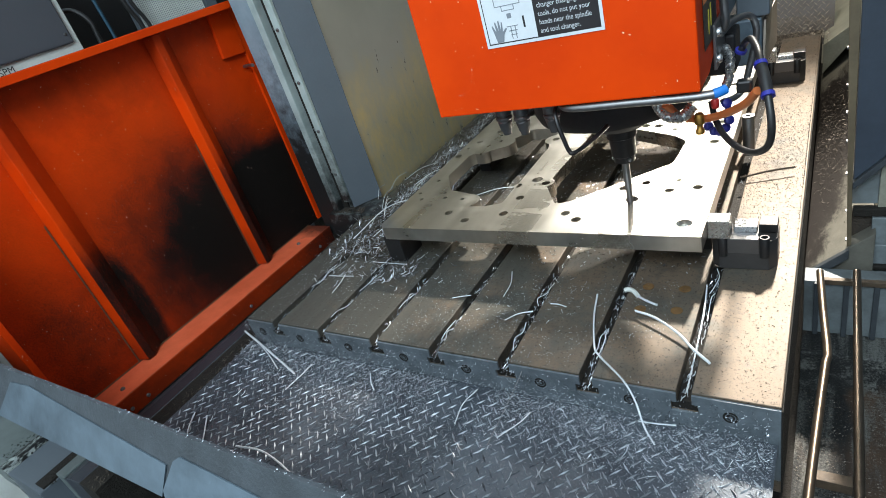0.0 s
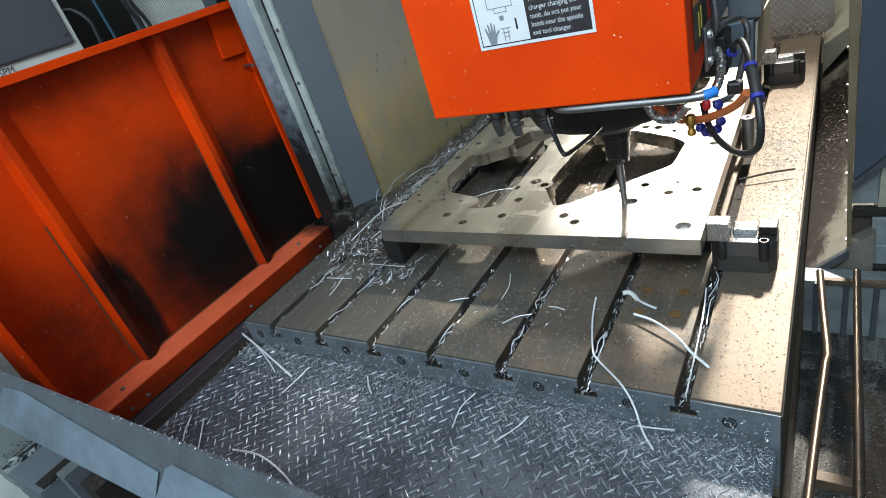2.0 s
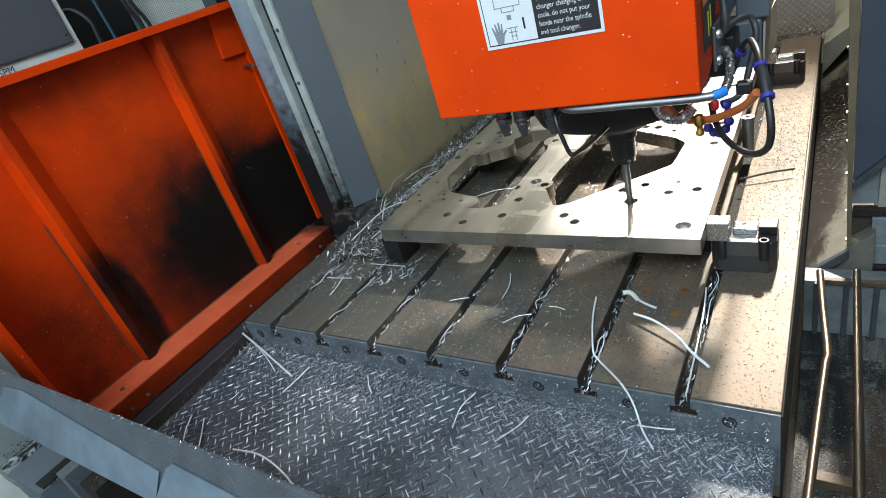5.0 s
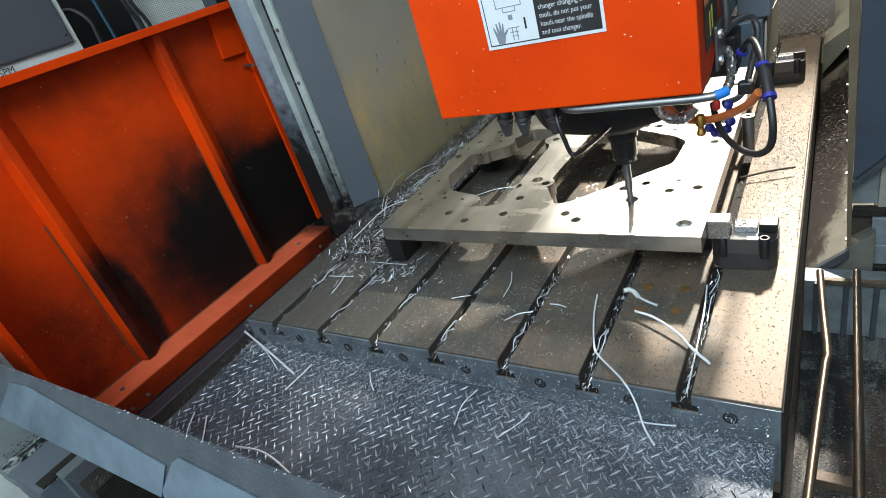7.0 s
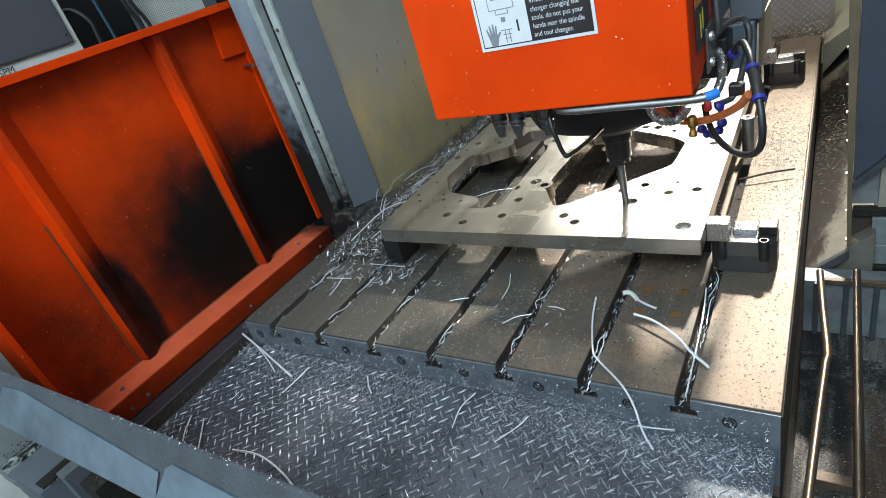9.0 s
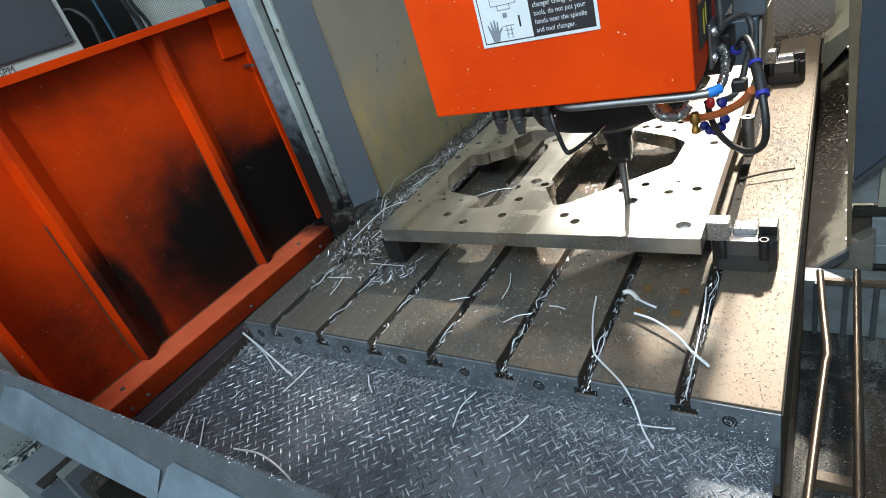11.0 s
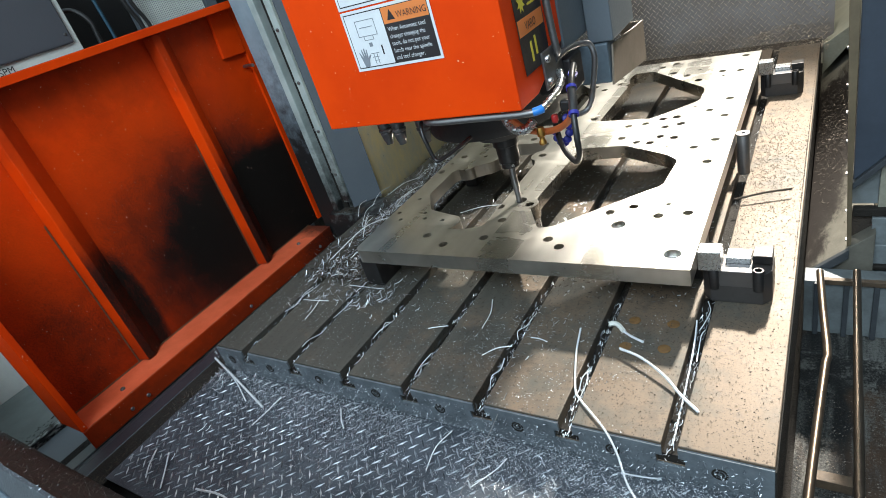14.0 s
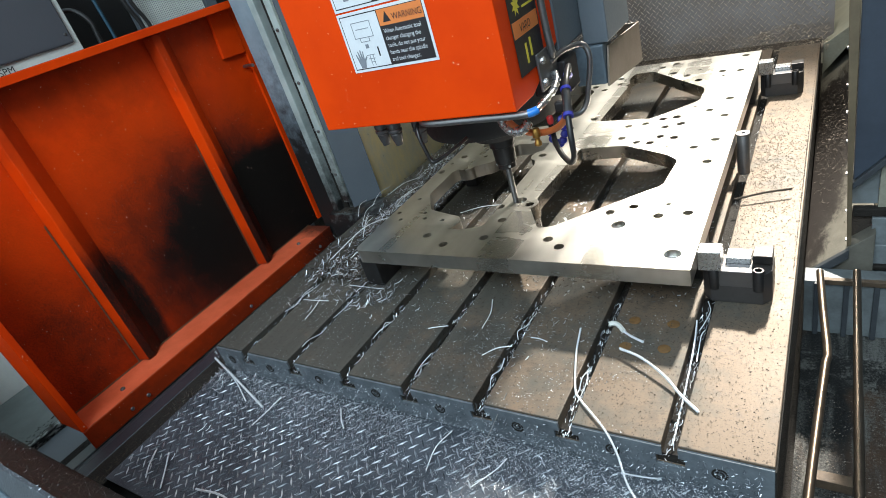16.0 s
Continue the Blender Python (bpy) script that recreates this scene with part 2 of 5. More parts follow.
M_CHIP = chip_mat()
M_STRAND = surface("bright_swarf_strand", (0.84, 0.87, 0.90), (0.44, 0.47, 0.50), 0.32, 0.25, 60, 400, amount=0.5)
M_MIDCHIP = surface("brownish_swarf", (0.36, 0.32, 0.27), (0.07, 0.06, 0.048), 0.42, 0.7, 60, 400, amount=0.8)
M_DUST = surface("dull_swarf", (0.075, 0.056, 0.040), (0.025, 0.019, 0.014), 0.75, 0.0, 60, 400, amount=0.9)
M_SLATE = surface("dark_slate_steel", (0.055, 0.060, 0.072), (0.02, 0.022, 0.026), 0.4, 0.2, 14, 200, amount=0.6)
M_BEIGE = surface("dirty_beige_paint", (0.40, 0.39, 0.31), (0.10, 0.09, 0.07), 0.45, 0.0, 9, 160, amount=0.6)


def shelf_mat():
    """Dirty beige paint, black sludge thick towards the back and along the table, streaked where it is wiped."""
    k = Nodes("sludgy_beige_paint")
    x, y = k.axis(0), k.axis(1)
    d = k.math("ADD", k.math("MULTIPLY", k.math("SUBTRACT", y, 0.66), 4.0), k.math("MULTIPLY", k.math("SUBTRACT", 1.003, x), 22.0))
    d = k.math("MINIMUM", d, k.math("MULTIPLY", k.math("SUBTRACT", 1.62, y), 6.0))
    d = k.math("ADD", d, k.math("MULTIPLY", k.math("SUBTRACT", k.noise(26, 6, 0.75, (1, 0.4, 1)), 0.5), 3.2))
    g = k.noise(240, 4, 0.75)
    d = k.math("ADD", d, k.math("MULTIPLY", k.math("SUBTRACT", g, 0.5), 1.6))
    c = k.mix(k.noise(40, 4, 0.7), (0.07, 0.064, 0.052), (0.19, 0.178, 0.145))
    c = k.mix(k.ramp(d, -0.35, 0.25), c, (0.014, 0.010, 0.008))
    return k.set(c, k.math("ADD", k.math("MULTIPLY", g, 0.3), 0.42), 0.0, g, 0.4, 0.002)


def gutter_mat():
    """Black oily floor with pale dried streaks running along the gutter and brown patches."""
    k = Nodes("streaked_gutter_grime")
    g = k.noise(230, 4, 0.8)
    streak = k.noise(34, 5, 0.7, (1.0, 0.10, 1))
    c = k.mix(k.ramp(k.noise(9, 4, 0.6, (1, 0.35, 1)), 0.45, 0.62), (0.012, 0.012, 0.012), (0.075, 0.042, 0.024))
    pale = k.math("ADD", streak, k.math("MULTIPLY", k.math("SUBTRACT", g, 0.5), 0.85))
    c = k.mix(k.ramp(pale, 0.49, 0.68, (0, 0, 0, 1), (0.85, 0.85, 0.85, 1)), c, (0.16, 0.16, 0.145))
    return k.set(c, k.math("ADD", k.math("MULTIPLY", g, 0.4), 0.32), 0.0, g, 0.8, 0.003)


M_LIGHTBEIGE = surface("pale_beige_paint", (0.62, 0.58, 0.48), (0.40, 0.37, 0.30), 0.5, 0.0, 5, 120, amount=0.5)
def speckle_mat():
    """Pale paint under clots of black chips."""
    k = Nodes("clotted_pale_paint")
    g = k.noise(90, 5, 0.75, (1, 0.5, 1))
    c = k.mix(k.ramp(g, 0.44, 0.52), (0.40, 0.44, 0.42), (0.012, 0.012, 0.012))
    return k.set(c, 0.5, 0.0, g, 0.8, 0.004)


M_SPECKLE = speckle_mat()
M_GUARD = surface("brown_stained_steel", (0.24, 0.20, 0.165), (0.10, 0.075, 0.055), 0.45, 0.6, 14, 180, amount=0.8)
M_RUSTRAIL = surface("rusty_brown_steel", (0.13, 0.088, 0.055), (0.035, 0.025, 0.018), 0.6, 0.2, 40, 240, amount=0.9, bump=0.5)
M_SHELF = shelf_mat()
M_GUTTER = gutter_mat()
M_PALE = surface("pale_blue_grey_paint", (0.21, 0.24, 0.25), (0.04, 0.04, 0.038), 0.45, 0.0, 16, 150, amount=0.8)
M_NAVY = surface("scuffed_navy_paint", (0.046, 0.060, 0.084), (0.020, 0.026, 0.036), 0.45, 0.0, 12, 170, amount=0.6, bump=0.3)
M_OLIVE = surface("worn_olive_steel", (0.20, 0.155, 0.095), (0.08, 0.06, 0.04), 0.5, 0.3, 18, 200, amount=0.6)
M_CONCRETE = surface("hall_concrete", (0.22, 0.22, 0.21), (0.12, 0.12, 0.115), 0.7, 0.0, 1.5, 40, amount=0.6)
M_WHITE = surface("dirty_white_paint", (0.70, 0.72, 0.68), (0.42, 0.42, 0.38), 0.5, 0.0, 16, 200, amount=0.4)
M_LABEL = surface("white_vinyl", (0.72, 0.74, 0.76), (0.50, 0.52, 0.55), 0.4, 0.0, 30, 260, amount=0.4, bump=0.02)
M_INK = surface("black_ink", (0.02, 0.016, 0.018), (0.012, 0.01, 0.01), 0.4, 0.0, 20, 200, amount=0.3, bump=0.02)
M_GREYINK = surface("grey_ink", (0.22, 0.24, 0.27), (0.15, 0.16, 0.18), 0.5, 0.0, 20, 200, amount=0.3, bump=0.02)
M_WARN = surface("orange_ink", (0.75, 0.22, 0.05), (0.6, 0.16, 0.04), 0.45, 0.0, 20, 200, amount=0.3, bump=0.02)
M_YELLOW = surface("yellow_ink", (0.75, 0.62, 0.06), (0.6, 0.5, 0.05), 0.45, 0.0, 20, 200, amount=0.3, bump=0.02)
M_HOSE_O = surface("orange_hose", (0.62, 0.17, 0.05), (0.4, 0.1, 0.03), 0.35, 0.0, 20, 200, amount=0.4, bump=0.05)
M_HOSE_B = surface("blue_plastic", (0.03, 0.035, 0.30), (0.02, 0.02, 0.2), 0.35, 0.0, 20, 200, amount=0.3, bump=0.05)
M_CYAN = surface("light_blue_plastic", (0.02, 0.20, 0.62), (0.02, 0.14, 0.45), 0.35, 0.0, 20, 200, amount=0.3, bump=0.05)
M_TEAL = surface("dark_blue_sheath", (0.02, 0.07, 0.11), (0.01, 0.04, 0.06), 0.4, 0.0, 20, 200, amount=0.3, bump=0.05)
M_RED = surface("red_plastic", (0.5, 0.03, 0.03), (0.35, 0.02, 0.02), 0.35, 0.0, 20, 200, amount=0.3, bump=0.05)
M_CABINET = surface("cabinet_grey", (0.085, 0.088, 0.10), (0.06, 0.062, 0.07), 0.5, 0.0, 5, 160, amount=0.4)

# ---- mesh helpers ----


def thing(name, label, category, group="", kind=""):
    return tagged(new(name), label, category, group, kind)


def part(name, bm, mat, parent=None, label="", smooth=False, bevel=0.0):
    bmesh.ops.recalc_face_normals(bm, faces=bm.faces[:])
    me = bpy.data.meshes.new(name)
    bm.to_mesh(me)
    bm.free()
    me.materials.append(mat)
    if smooth:
        me.shade_smooth()
        me.set_sharp_from_angle(angle=radians(38))
    ob = new(name, me)
    ob.parent = parent
    if bevel:
        b = ob.modifiers.new("edge", "BEVEL")
        b.width, b.segments, b.limit_method, b.angle_limit = bevel, 2, "ANGLE", radians(35)
    if label:
        tagged(ob, label)
    return ob


def box(bm, x0, x1, y0, y1, z0, z1, m=None):
    c = Matrix.Translation(((x0 + x1) / 2, (y0 + y1) / 2, (z0 + z1) / 2)) @ Matrix.Diagonal((x1 - x0, y1 - y0, z1 - z0, 1))
    bmesh.ops.create_cube(bm, size=1, matrix=(m @ c) if m else c)
    return bm


def boxed(*a, m=None):
    return box(bmesh.new(), *a, m=m)


def prism(pts, axis, a, b, bm=None):
    """A polygon in the plane across an axis, drawn from a to b along it."""
    bm = bm or bmesh.new()

    def at(u, v, w):
        return {"x": (w, u, v), "y": (u, w, v), "z": (u, v, w)}[axis]
    lo = [bm.verts.new(at(u, v, a)) for u, v in pts]
    hi = [bm.verts.new(at(u, v, b)) for u, v in pts]
    bm.faces.new(lo)
    bm.faces.new(hi)
    for i in range(len(pts)):
        j = (i + 1) % len(pts)
        bm.faces.new((lo[i], lo[j], hi[j], hi[i]))
    return bm


def turned(profile, center, n=32, bm=None, m=None):
    """A body of revolution: (radius, height) pairs about a vertical axis."""
    bm = bm or bmesh.new()
    m = m or Matrix.Translation(center)
    rings = []
    for r, z in profile:
        rings.append([bm.verts.new(m @ Vector((r * math.cos(2 * math.pi * i / n), r * math.sin(2 * math.pi * i / n), z))) for i in range(n)])
    for a, b in zip(rings, rings[1:]):
        for i in range(n):
            j = (i + 1) % n
            bm.faces.new((a[i], a[j], b[j], b[i]))
    bm.faces.new(rings[0])
    bm.faces.new(rings[-1])
    return bm


def spline(pts, per=8):
    P = [Vector(p) for p in pts]
    P = [P[0] * 2 - P[1]] + P + [P[-1] * 2 - P[-2]]
    out = []
    for a, b, c, d in zip(P, P[1:], P[2:], P[3:]):
        for i in range(per):
            t = i / per
            out.append(0.5 * (2 * b + (c - a) * t + (2 * a - 5 * b + 4 * c - d) * t * t + (3 * b - a - 3 * c + d) * t ** 3))
    out.append(P[-2])
    return out


def tube(pts, r, n=10, per=8, bm=None, waves=0.0, wave_len=0.01):
    bm = bm or bmesh.new()
    line = spline(pts, per) if per else [Vector(p) for p in pts]
    up = Vector((0.13, 0.21, 0.97))
    rings, s = [], 0.0
    for i, p in enumerate(line):
        t = (line[min(i + 1, len(line) - 1)] - line[max(i - 1, 0)]).normalized()
        a = t.cross(up).normalized()
        b = t.cross(a)
        if i:
            s += (p - line[i - 1]).length
        q = r * (1 + waves * math.sin(2 * math.pi * s / wave_len))
        rings.append([bm.verts.new(p + (a * math.cos(2 * math.pi * k / n) + b * math.sin(2 * math.pi * k / n)) * q) for k in range(n)])
    for a, b in zip(rings, rings[1:]):
        for k in range(n):
            j = (k + 1) % n
            bm.faces.new((a[k], a[j], b[j], b[k]))
    bm.faces.new(rings[0])
    bm.faces.new(rings[-1])
    return bm


def dome_screw(name, at, normal, r, mat, parent, label=""):
    m = Matrix.Translation(at) @ Vector(normal).to_track_quat("Z", "Y").to_matrix().to_4x4()
    bm = turned([(r, -0.001), (r, r * 0.5), (r * 0.8, r * 0.8), (r * 0.35, r * 0.8), (r * 0.3, r * 0.35)], (0, 0, 0), 12, m=m)
    return part(name, bm, mat, parent, label, smooth=True)


# ---- things carried on the machine table (all rest on it and go with it) ----
ON_TABLE = []


def carried(ob):
    ON_TABLE.append(ob)
    return ob


PITCH, SLOT, XL, XR, LONG = 0.14, 0.020, -0.084, 0.967, 1.64
ZT = 0.097          # top of the workpiece
ZA = -0.066         # tread plate


def machine_table():
    t = carried(thing("machine_table", "long cast iron machine table with seven T-slots, lamp-lit tan painted to the right", "machine table"))
    pts = [(XL, -0.17), (XL, 0.0)]
    for i in range(7):
        x = PITCH * i
        pts += [(x, 0.0), (x, -0.020), (x - 0.008, -0.020), (x - 0.008, -0.036), (x + SLOT + 0.008, -0.036), (x + SLOT + 0.008, -0.020), (x + SLOT, -0.020), (x + SLOT, 0.0)]
    pts += [(XR, 0.0), (XR, -0.17)]
    body = part("table_body", prism(pts, "y", 0.0045, LONG), M_TABLE, t, bevel=0.0012)
    skin = [(x, min(z, -0.003)) for x, z in pts]
    skin[0], skin[-1] = (XL, -0.14), (XR, -0.14)
    part("front_face", prism(skin, "y", 0.0005, 0.0042), M_IRON, t, "blue-grey front face of the table", bevel=0.0006)
    # thin black skin over the right side only
    part("side_skin", boxed(XR + 0.0003, XR + 0.002, 0.0, LONG, -0.17, -0.003), M_OIL, t, "black skin on the right side of the table")
    # black boxes fill the lower part of each T-slot
    for i in range(7):
        x = PITCH * i
        part("slot_fill", boxed(x - 0.0075, x + SLOT + 0.0075, 0.006, LONG - 0.002, -0.0358, -0.0206), M_OIL, t, "black strip filling the lower T-slot")
    for x in (-0.045, 0.075, 0.215, 0.355, 0.492, 0.632, 0.775, 0.908):
        m = pose(x, 0.0008, -0.031, 90)
        # shallow dark discs stand in for the shade inside the bolt holes
        hole = part("screw_hole", turned([(0.0098, -0.001), (0.0098, 0.0010), (0.0086, 0.0012), (0.0072, 0.0008), (0.0070, -0.002)], (0, 0, 0), 20, m=m), M_OIL, t, "dark disc in place of a shaded bolt hole", smooth=True)
        part("cap_screw", turned([(0.0058, -0.002), (0.0058, 0.0006), (0.0052, 0.0010), (0.0030, 0.0010), (0.0028, -0.001)], (0, 0, 0), 14, m=m), M_BLACKENED, hole, "dark cap screw", smooth=True)
    for x, y in ((0.750, 0.235), (0.810, 0.236), (0.751, 0.172), (0.808, 0.177)):
        part("plug", turned([(0.0095, -0.001), (0.0095, 0.0008), (0.0085, 0.0012)], (x, y, 0), 20), M_RUST, t, "rusty round plug", smooth=True)
    return t


def tread_plate(name, label, w, h, m, mat=M_TREAD, pitch=0.0225):
    """Steel sheet with raised bars in a herringbone."""
    bm = boxed(0, w, 0, h, -0.004, 0.0, m=m)
    L, B, T = 0.0102, 0.0018, 0.0017
    for j in range(int(h / pitch * 2)):
        for i in range(int(w / pitch)):
            x, y = (i + 0.5 + 0.5 * (j % 2)) * pitch, (j + 0.5) * pitch / 2
            if x > w - 0.012 or y > h - 0.012 or y < 0.012:
                continue
            a = radians(48 if j % 2 else -48)
            k = m @ Matrix.Translation((x, y, 0)) @ Matrix.Rotation(a, 4, "Z")
            v = [bm.verts.new(k @ Vector(c)) for c in ((-L, 0, 0), (0, -B, 0), (L, 0, 0), (0, B, 0), (-L * 0.6, 0, T), (L * 0.6, 0, T))]
            for f in ((0, 1, 4), (1, 5, 4), (1, 2, 5), (2, 3, 5), (3, 4, 5), (3, 0, 4)):
                bm.faces.new([v[q] for q in f]).material_index = 1
    t = carried(thing(name, label, "tread plate"))
    sheet = part("sheet", bm, mat, t)
    sheet.data.materials.append(M_BAR if mat is M_TREAD else M_BAR_REFLECT)
    return t


machine_table()
tread_plate("front_tread_plate", "oily diamond tread steel sheet in front of the machine table", 1.063, 0.30, pose(-0.10, -0.30, ZA))
tread_plate("rear_tread_plate", "upright diamond tread steel sheet behind the machine table", 1.35, 0.42, pose(-0.35, 1.86, -0.10, 84), M_TREAD_REFLECT)


def front_apron():
    """Folded rail held above the front of the tread plate by two arms."""
    t = carried(thing("front_apron", "bent blue-grey steel rail along the tread plate's front", "apron"))
    ty, tz, by, bz = -0.4384, 0.3026, -0.4700, 0.2390
    sec = [(ty + 0.004, tz - 0.012), (ty + 0.004, tz), (ty, tz), (by, bz), (by + 0.030, bz - 0.03), (by + 0.032, bz - 0.027), (by + 0.004, bz + 0.001), (ty + 0.001, tz - 0.012)]
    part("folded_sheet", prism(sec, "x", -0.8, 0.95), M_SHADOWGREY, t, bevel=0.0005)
    d = Vector((0, by - ty, bz - tz))
    n = Vector((0, -d.z, d.y)).normalized()
    if n.y > 0:
        n = -n

    def cover(corners, label):
        bm = bmesh.new()
        lo = [bm.verts.new(Vector((x, ty, tz)) + d * q + n * 0.0003) for x, q in corners]
        hi = [bm.verts.new(Vector((x, ty, tz)) + d * q + n * 0.0018) for x, q in corners]
        bm.faces.new(hi)
        bm.faces.new(lo)
        for i in range(len(lo)):
            j = (i + 1) % len(lo)
            bm.faces.new((lo[i], lo[j], hi[j], hi[i]))
        part("cover_strip", bm, M_APRON, t, label)
    cover([(0.1395, 0.22), (0.1928, 0.16), (0.49, 0.50), (0.4786, 1.0), (0.0861, 1.0)], "blue-grey cover strip")
    cover([(0.503, 0.40), (0.5144, 0.30), (0.6957, 0.45), (0.6957, 1.0), (0.4839, 1.0), (0.4809, 0.90)], "lighter blue-grey cover strip")
    for x in (0.91, -0.78):
        part("brace", boxed(x, x + 0.03, -0.440, -0.4375, 0.24, 0.2935), M_APRON, t)
    part("back_slope", prism([(-0.4355, 0.2985), (-0.312, -0.070), (-0.302, -0.118), (-0.307, -0.118), (-0.316, -0.072), (-0.4375, 0.2905)], "x", -0.80, 0.955), M_GRIME, t, "brown grimy sheet sloping down to the tread plate", bevel=0.0005)


front_apron()

# workpiece: thick milled plate with three pockets and many holes


def circle(x, y, r, n=18):
    return [(x + r * math.cos(2 * math.pi * i / n), y + r * math.sin(2 * math.pi * i / n)) for i in range(n)]


def rounded(pts, r, n=5):
    """The polygon with every corner rounded by r (or by its own third number)."""
    out = []
    for i, p in enumerate(pts):
        a, b, c = Vector(pts[i - 1][:2]), Vector(p[:2]), Vector(pts[(i + 1) % len(pts)][:2])
        q = p[2] if len(p) > 2 else r
        u, v = (a - b), (c - b)
        q = min(q, u.length * 0.45, v.length * 0.45)
        s, e = b + u.normalized() * q, b + v.normalized() * q
        for k in range(n + 1):
            t = k / n
            out.append(tuple(s * (1 - t) ** 2 + b * 2 * t * (1 - t) + e * t * t))
    return out


def with_boss(x, y, r, a0, a1, n=9):
    return [(x + r * math.cos(radians(a0 + (a1 - a0) * i / n)), y + r * math.sin(radians(a0 + (a1 - a0) * i / n)), 0.0005) for i in range(n + 1)]


def plate_body(x0, x1, y0, y1, z0, z1, loops):
    bm = bmesh.new()
    edges = []
    for lp in [[(x0 + 0.012, y0), (x1, y0), (x1, y1), (x0, y1), (x0, y0 + 0.012)]] + loops:
        v = [bm.verts.new((p[0], p[1], z1)) for p in lp]
        edges += [bm.edges.new((v[i], v[(i + 1) % len(v)])) for i in range(len(v))]
    bmesh.ops.triangle_fill(bm, edges=edges, use_beauty=True)
    r = bmesh.ops.extrude_face_region(bm, geom=bm.faces[:])
    bmesh.ops.translate(bm, vec=(0, 0, z0 - z1), verts=[g for g in r["geom"] if isinstance(g, bmesh.types.BMVert)])
    return bm


def workpiece():
    t = carried(thing("workpiece", "thick milled aluminium plate with pockets and drilled holes", "workpiece"))
    pocket_a = rounded([(0.213, 0.50), (0.262, 0.425), (0.325, 0.405)] + with_boss(0.334, 0.372, 0.030, 80, -55) +
                       [(0.392, 0.348), (0.428, 0.362), (0.428, 0.640)] + with_boss(0.431, 0.690, 0.030, 250, 110) +
                       [(0.420, 0.765), (0.330, 0.765), (0.318, 0.735)] + with_boss(0.276, 0.690, 0.036, 40, -75) + [(0.262, 0.640)] + with_boss(0.238, 0.655, 0.030, -40, -120) + [(0.213, 0.615)], 0.010)
    pocket_b = rounded([(0.516, 0.715), (0.616, 0.720), (0.720, 0.662), (0.748, 0.632), (0.742, 0.525), (0.690, 0.476), (0.575, 0.366), (0.548, 0.358)] +
                       with_boss(0.491, 0.452, 0.021, -75, 75)[1:-1] + [(0.501, 0.492)], 0.010)
    pocket_c = rounded([(0.512, 0.880), (0.520, 1.130)] + with_boss(0.490, 1.157, 0.026, -40, 30) + [(0.508, 1.20), (0.514, 1.238), (0.565, 1.240), (0.735, 1.050, 0.02), (0.735, 0.965, 0.02), (0.640, 0.868)], 0.010)
    pocket_d = rounded([(0.215, 0.95), (0.26, 0.87), (0.40, 0.88), (0.425, 0.93), (0.425, 1.12), (0.36, 1.20), (0.25, 1.20), (0.215, 1.15)], 0.010)
    small = [(0.198, 0.475), (0.205, 0.380), (0.182, 0.410), (0.253, 0.411), (0.268, 0.387), (0.318, 0.381), (0.183, 0.666), (0.711, 0.701), (0.765, 1.132), (0.696, 1.204), (0.731, 0.925), (0.767, 0.450), (0.251, 0.741), (0.267, 0.701)]
    mid = [(0.316, 0.319), (0.373, 0.289), (0.451, 0.318), (0.431, 0.440), (0.460, 0.385), (0.584, 0.321), (0.613, 0.298), (0.494, 0.450), (0.670, 0.420), (0.708, 0.441), (0.758, 0.409), (0.805, 0.420),
           (0.804, 0.621), (0.768, 0.691), (0.671, 0.727), (0.641, 0.734), (0.600, 0.762), (0.687, 0.758), (0.718, 0.747), (0.804, 0.725), (0.804, 0.856), (0.768, 0.895), (0.718, 0.825), (0.700, 0.868), (0.670, 0.862), (0.685, 0.812),
           (0.636, 0.841), (0.598, 0.832), (0.492, 0.899), (0.802, 0.961), (0.707, 1.118), (0.670, 1.167), (0.628, 1.201), (0.585, 1.267), (0.620, 1.286), (0.758, 1.170), (0.802, 1.162), (0.801, 1.285),
           (0.446, 0.846), (0.490, 1.157), (0.480, 1.207), (0.454, 1.121), (0.418, 1.155), (0.429, 0.690), (0.365, 0.792), (0.200, 0.705), (0.179, 0.618), (0.234, 0.771)]
    loops = [pocket_a, pocket_b, pocket_c, pocket_d] + [circle(x, y, 0.0052, 12) for x, y in small] + [circle(x, y, 0.0092) for x, y in mid] + [circle(0.697, 0.376, 0.013), circle(0.805, 0.291, 0.0135), circle(0.467, 0.467, 0.0125)]
    part("plate", plate_body(0.165, 0.838, 0.250, 1.312, 0.067, ZT, loops), M_PLATE, t, bevel=0.0009)
    # counterbored seats in the holes, and a bright cylinder added for the lit boss wall
    for x, y, r in ((0.697, 0.376, 0.013), (0.805, 0.291, 0.0135), (0.467, 0.467, 0.0125)):
        part("counterbore", turned([(r + 0.0002, 0.068), (r + 0.0002, 0.085), (r * 0.62, 0.085), (r * 0.62, 0.069)], (x, y, 0), 24), M_STEEL, t, "bright counterbored seat", smooth=True)
    part("sleeve", turned([(0.0175, 0.030), (0.0175, 0.0665), (0.0120, 0.0665)], (0.491, 0.452, 0), 28), M_STEEL, t, "bright cylinder added for the lit boss wall", smooth=True)


workpiece()


def riser(x, y, r, name="riser_block"):
    t = carried(thing(name, "grey round steel riser beside the milled plate", "riser", "risers under the plate"))
    part("column", turned([(r, 0), (r, 0.086), (r * 0.92, 0.088)], (x, y, 0), 28), M_DULL, t, smooth=True)
    part("cap", turned([(r * 1.06, 0.0885), (r * 1.06, 0.092), (r * 0.4, 0.092), (r * 0.4, 0.089)], (x, y, 0), 28), M_DULL, t, "dull ground cap")


riser(0.8515, 0.762, 0.0125)


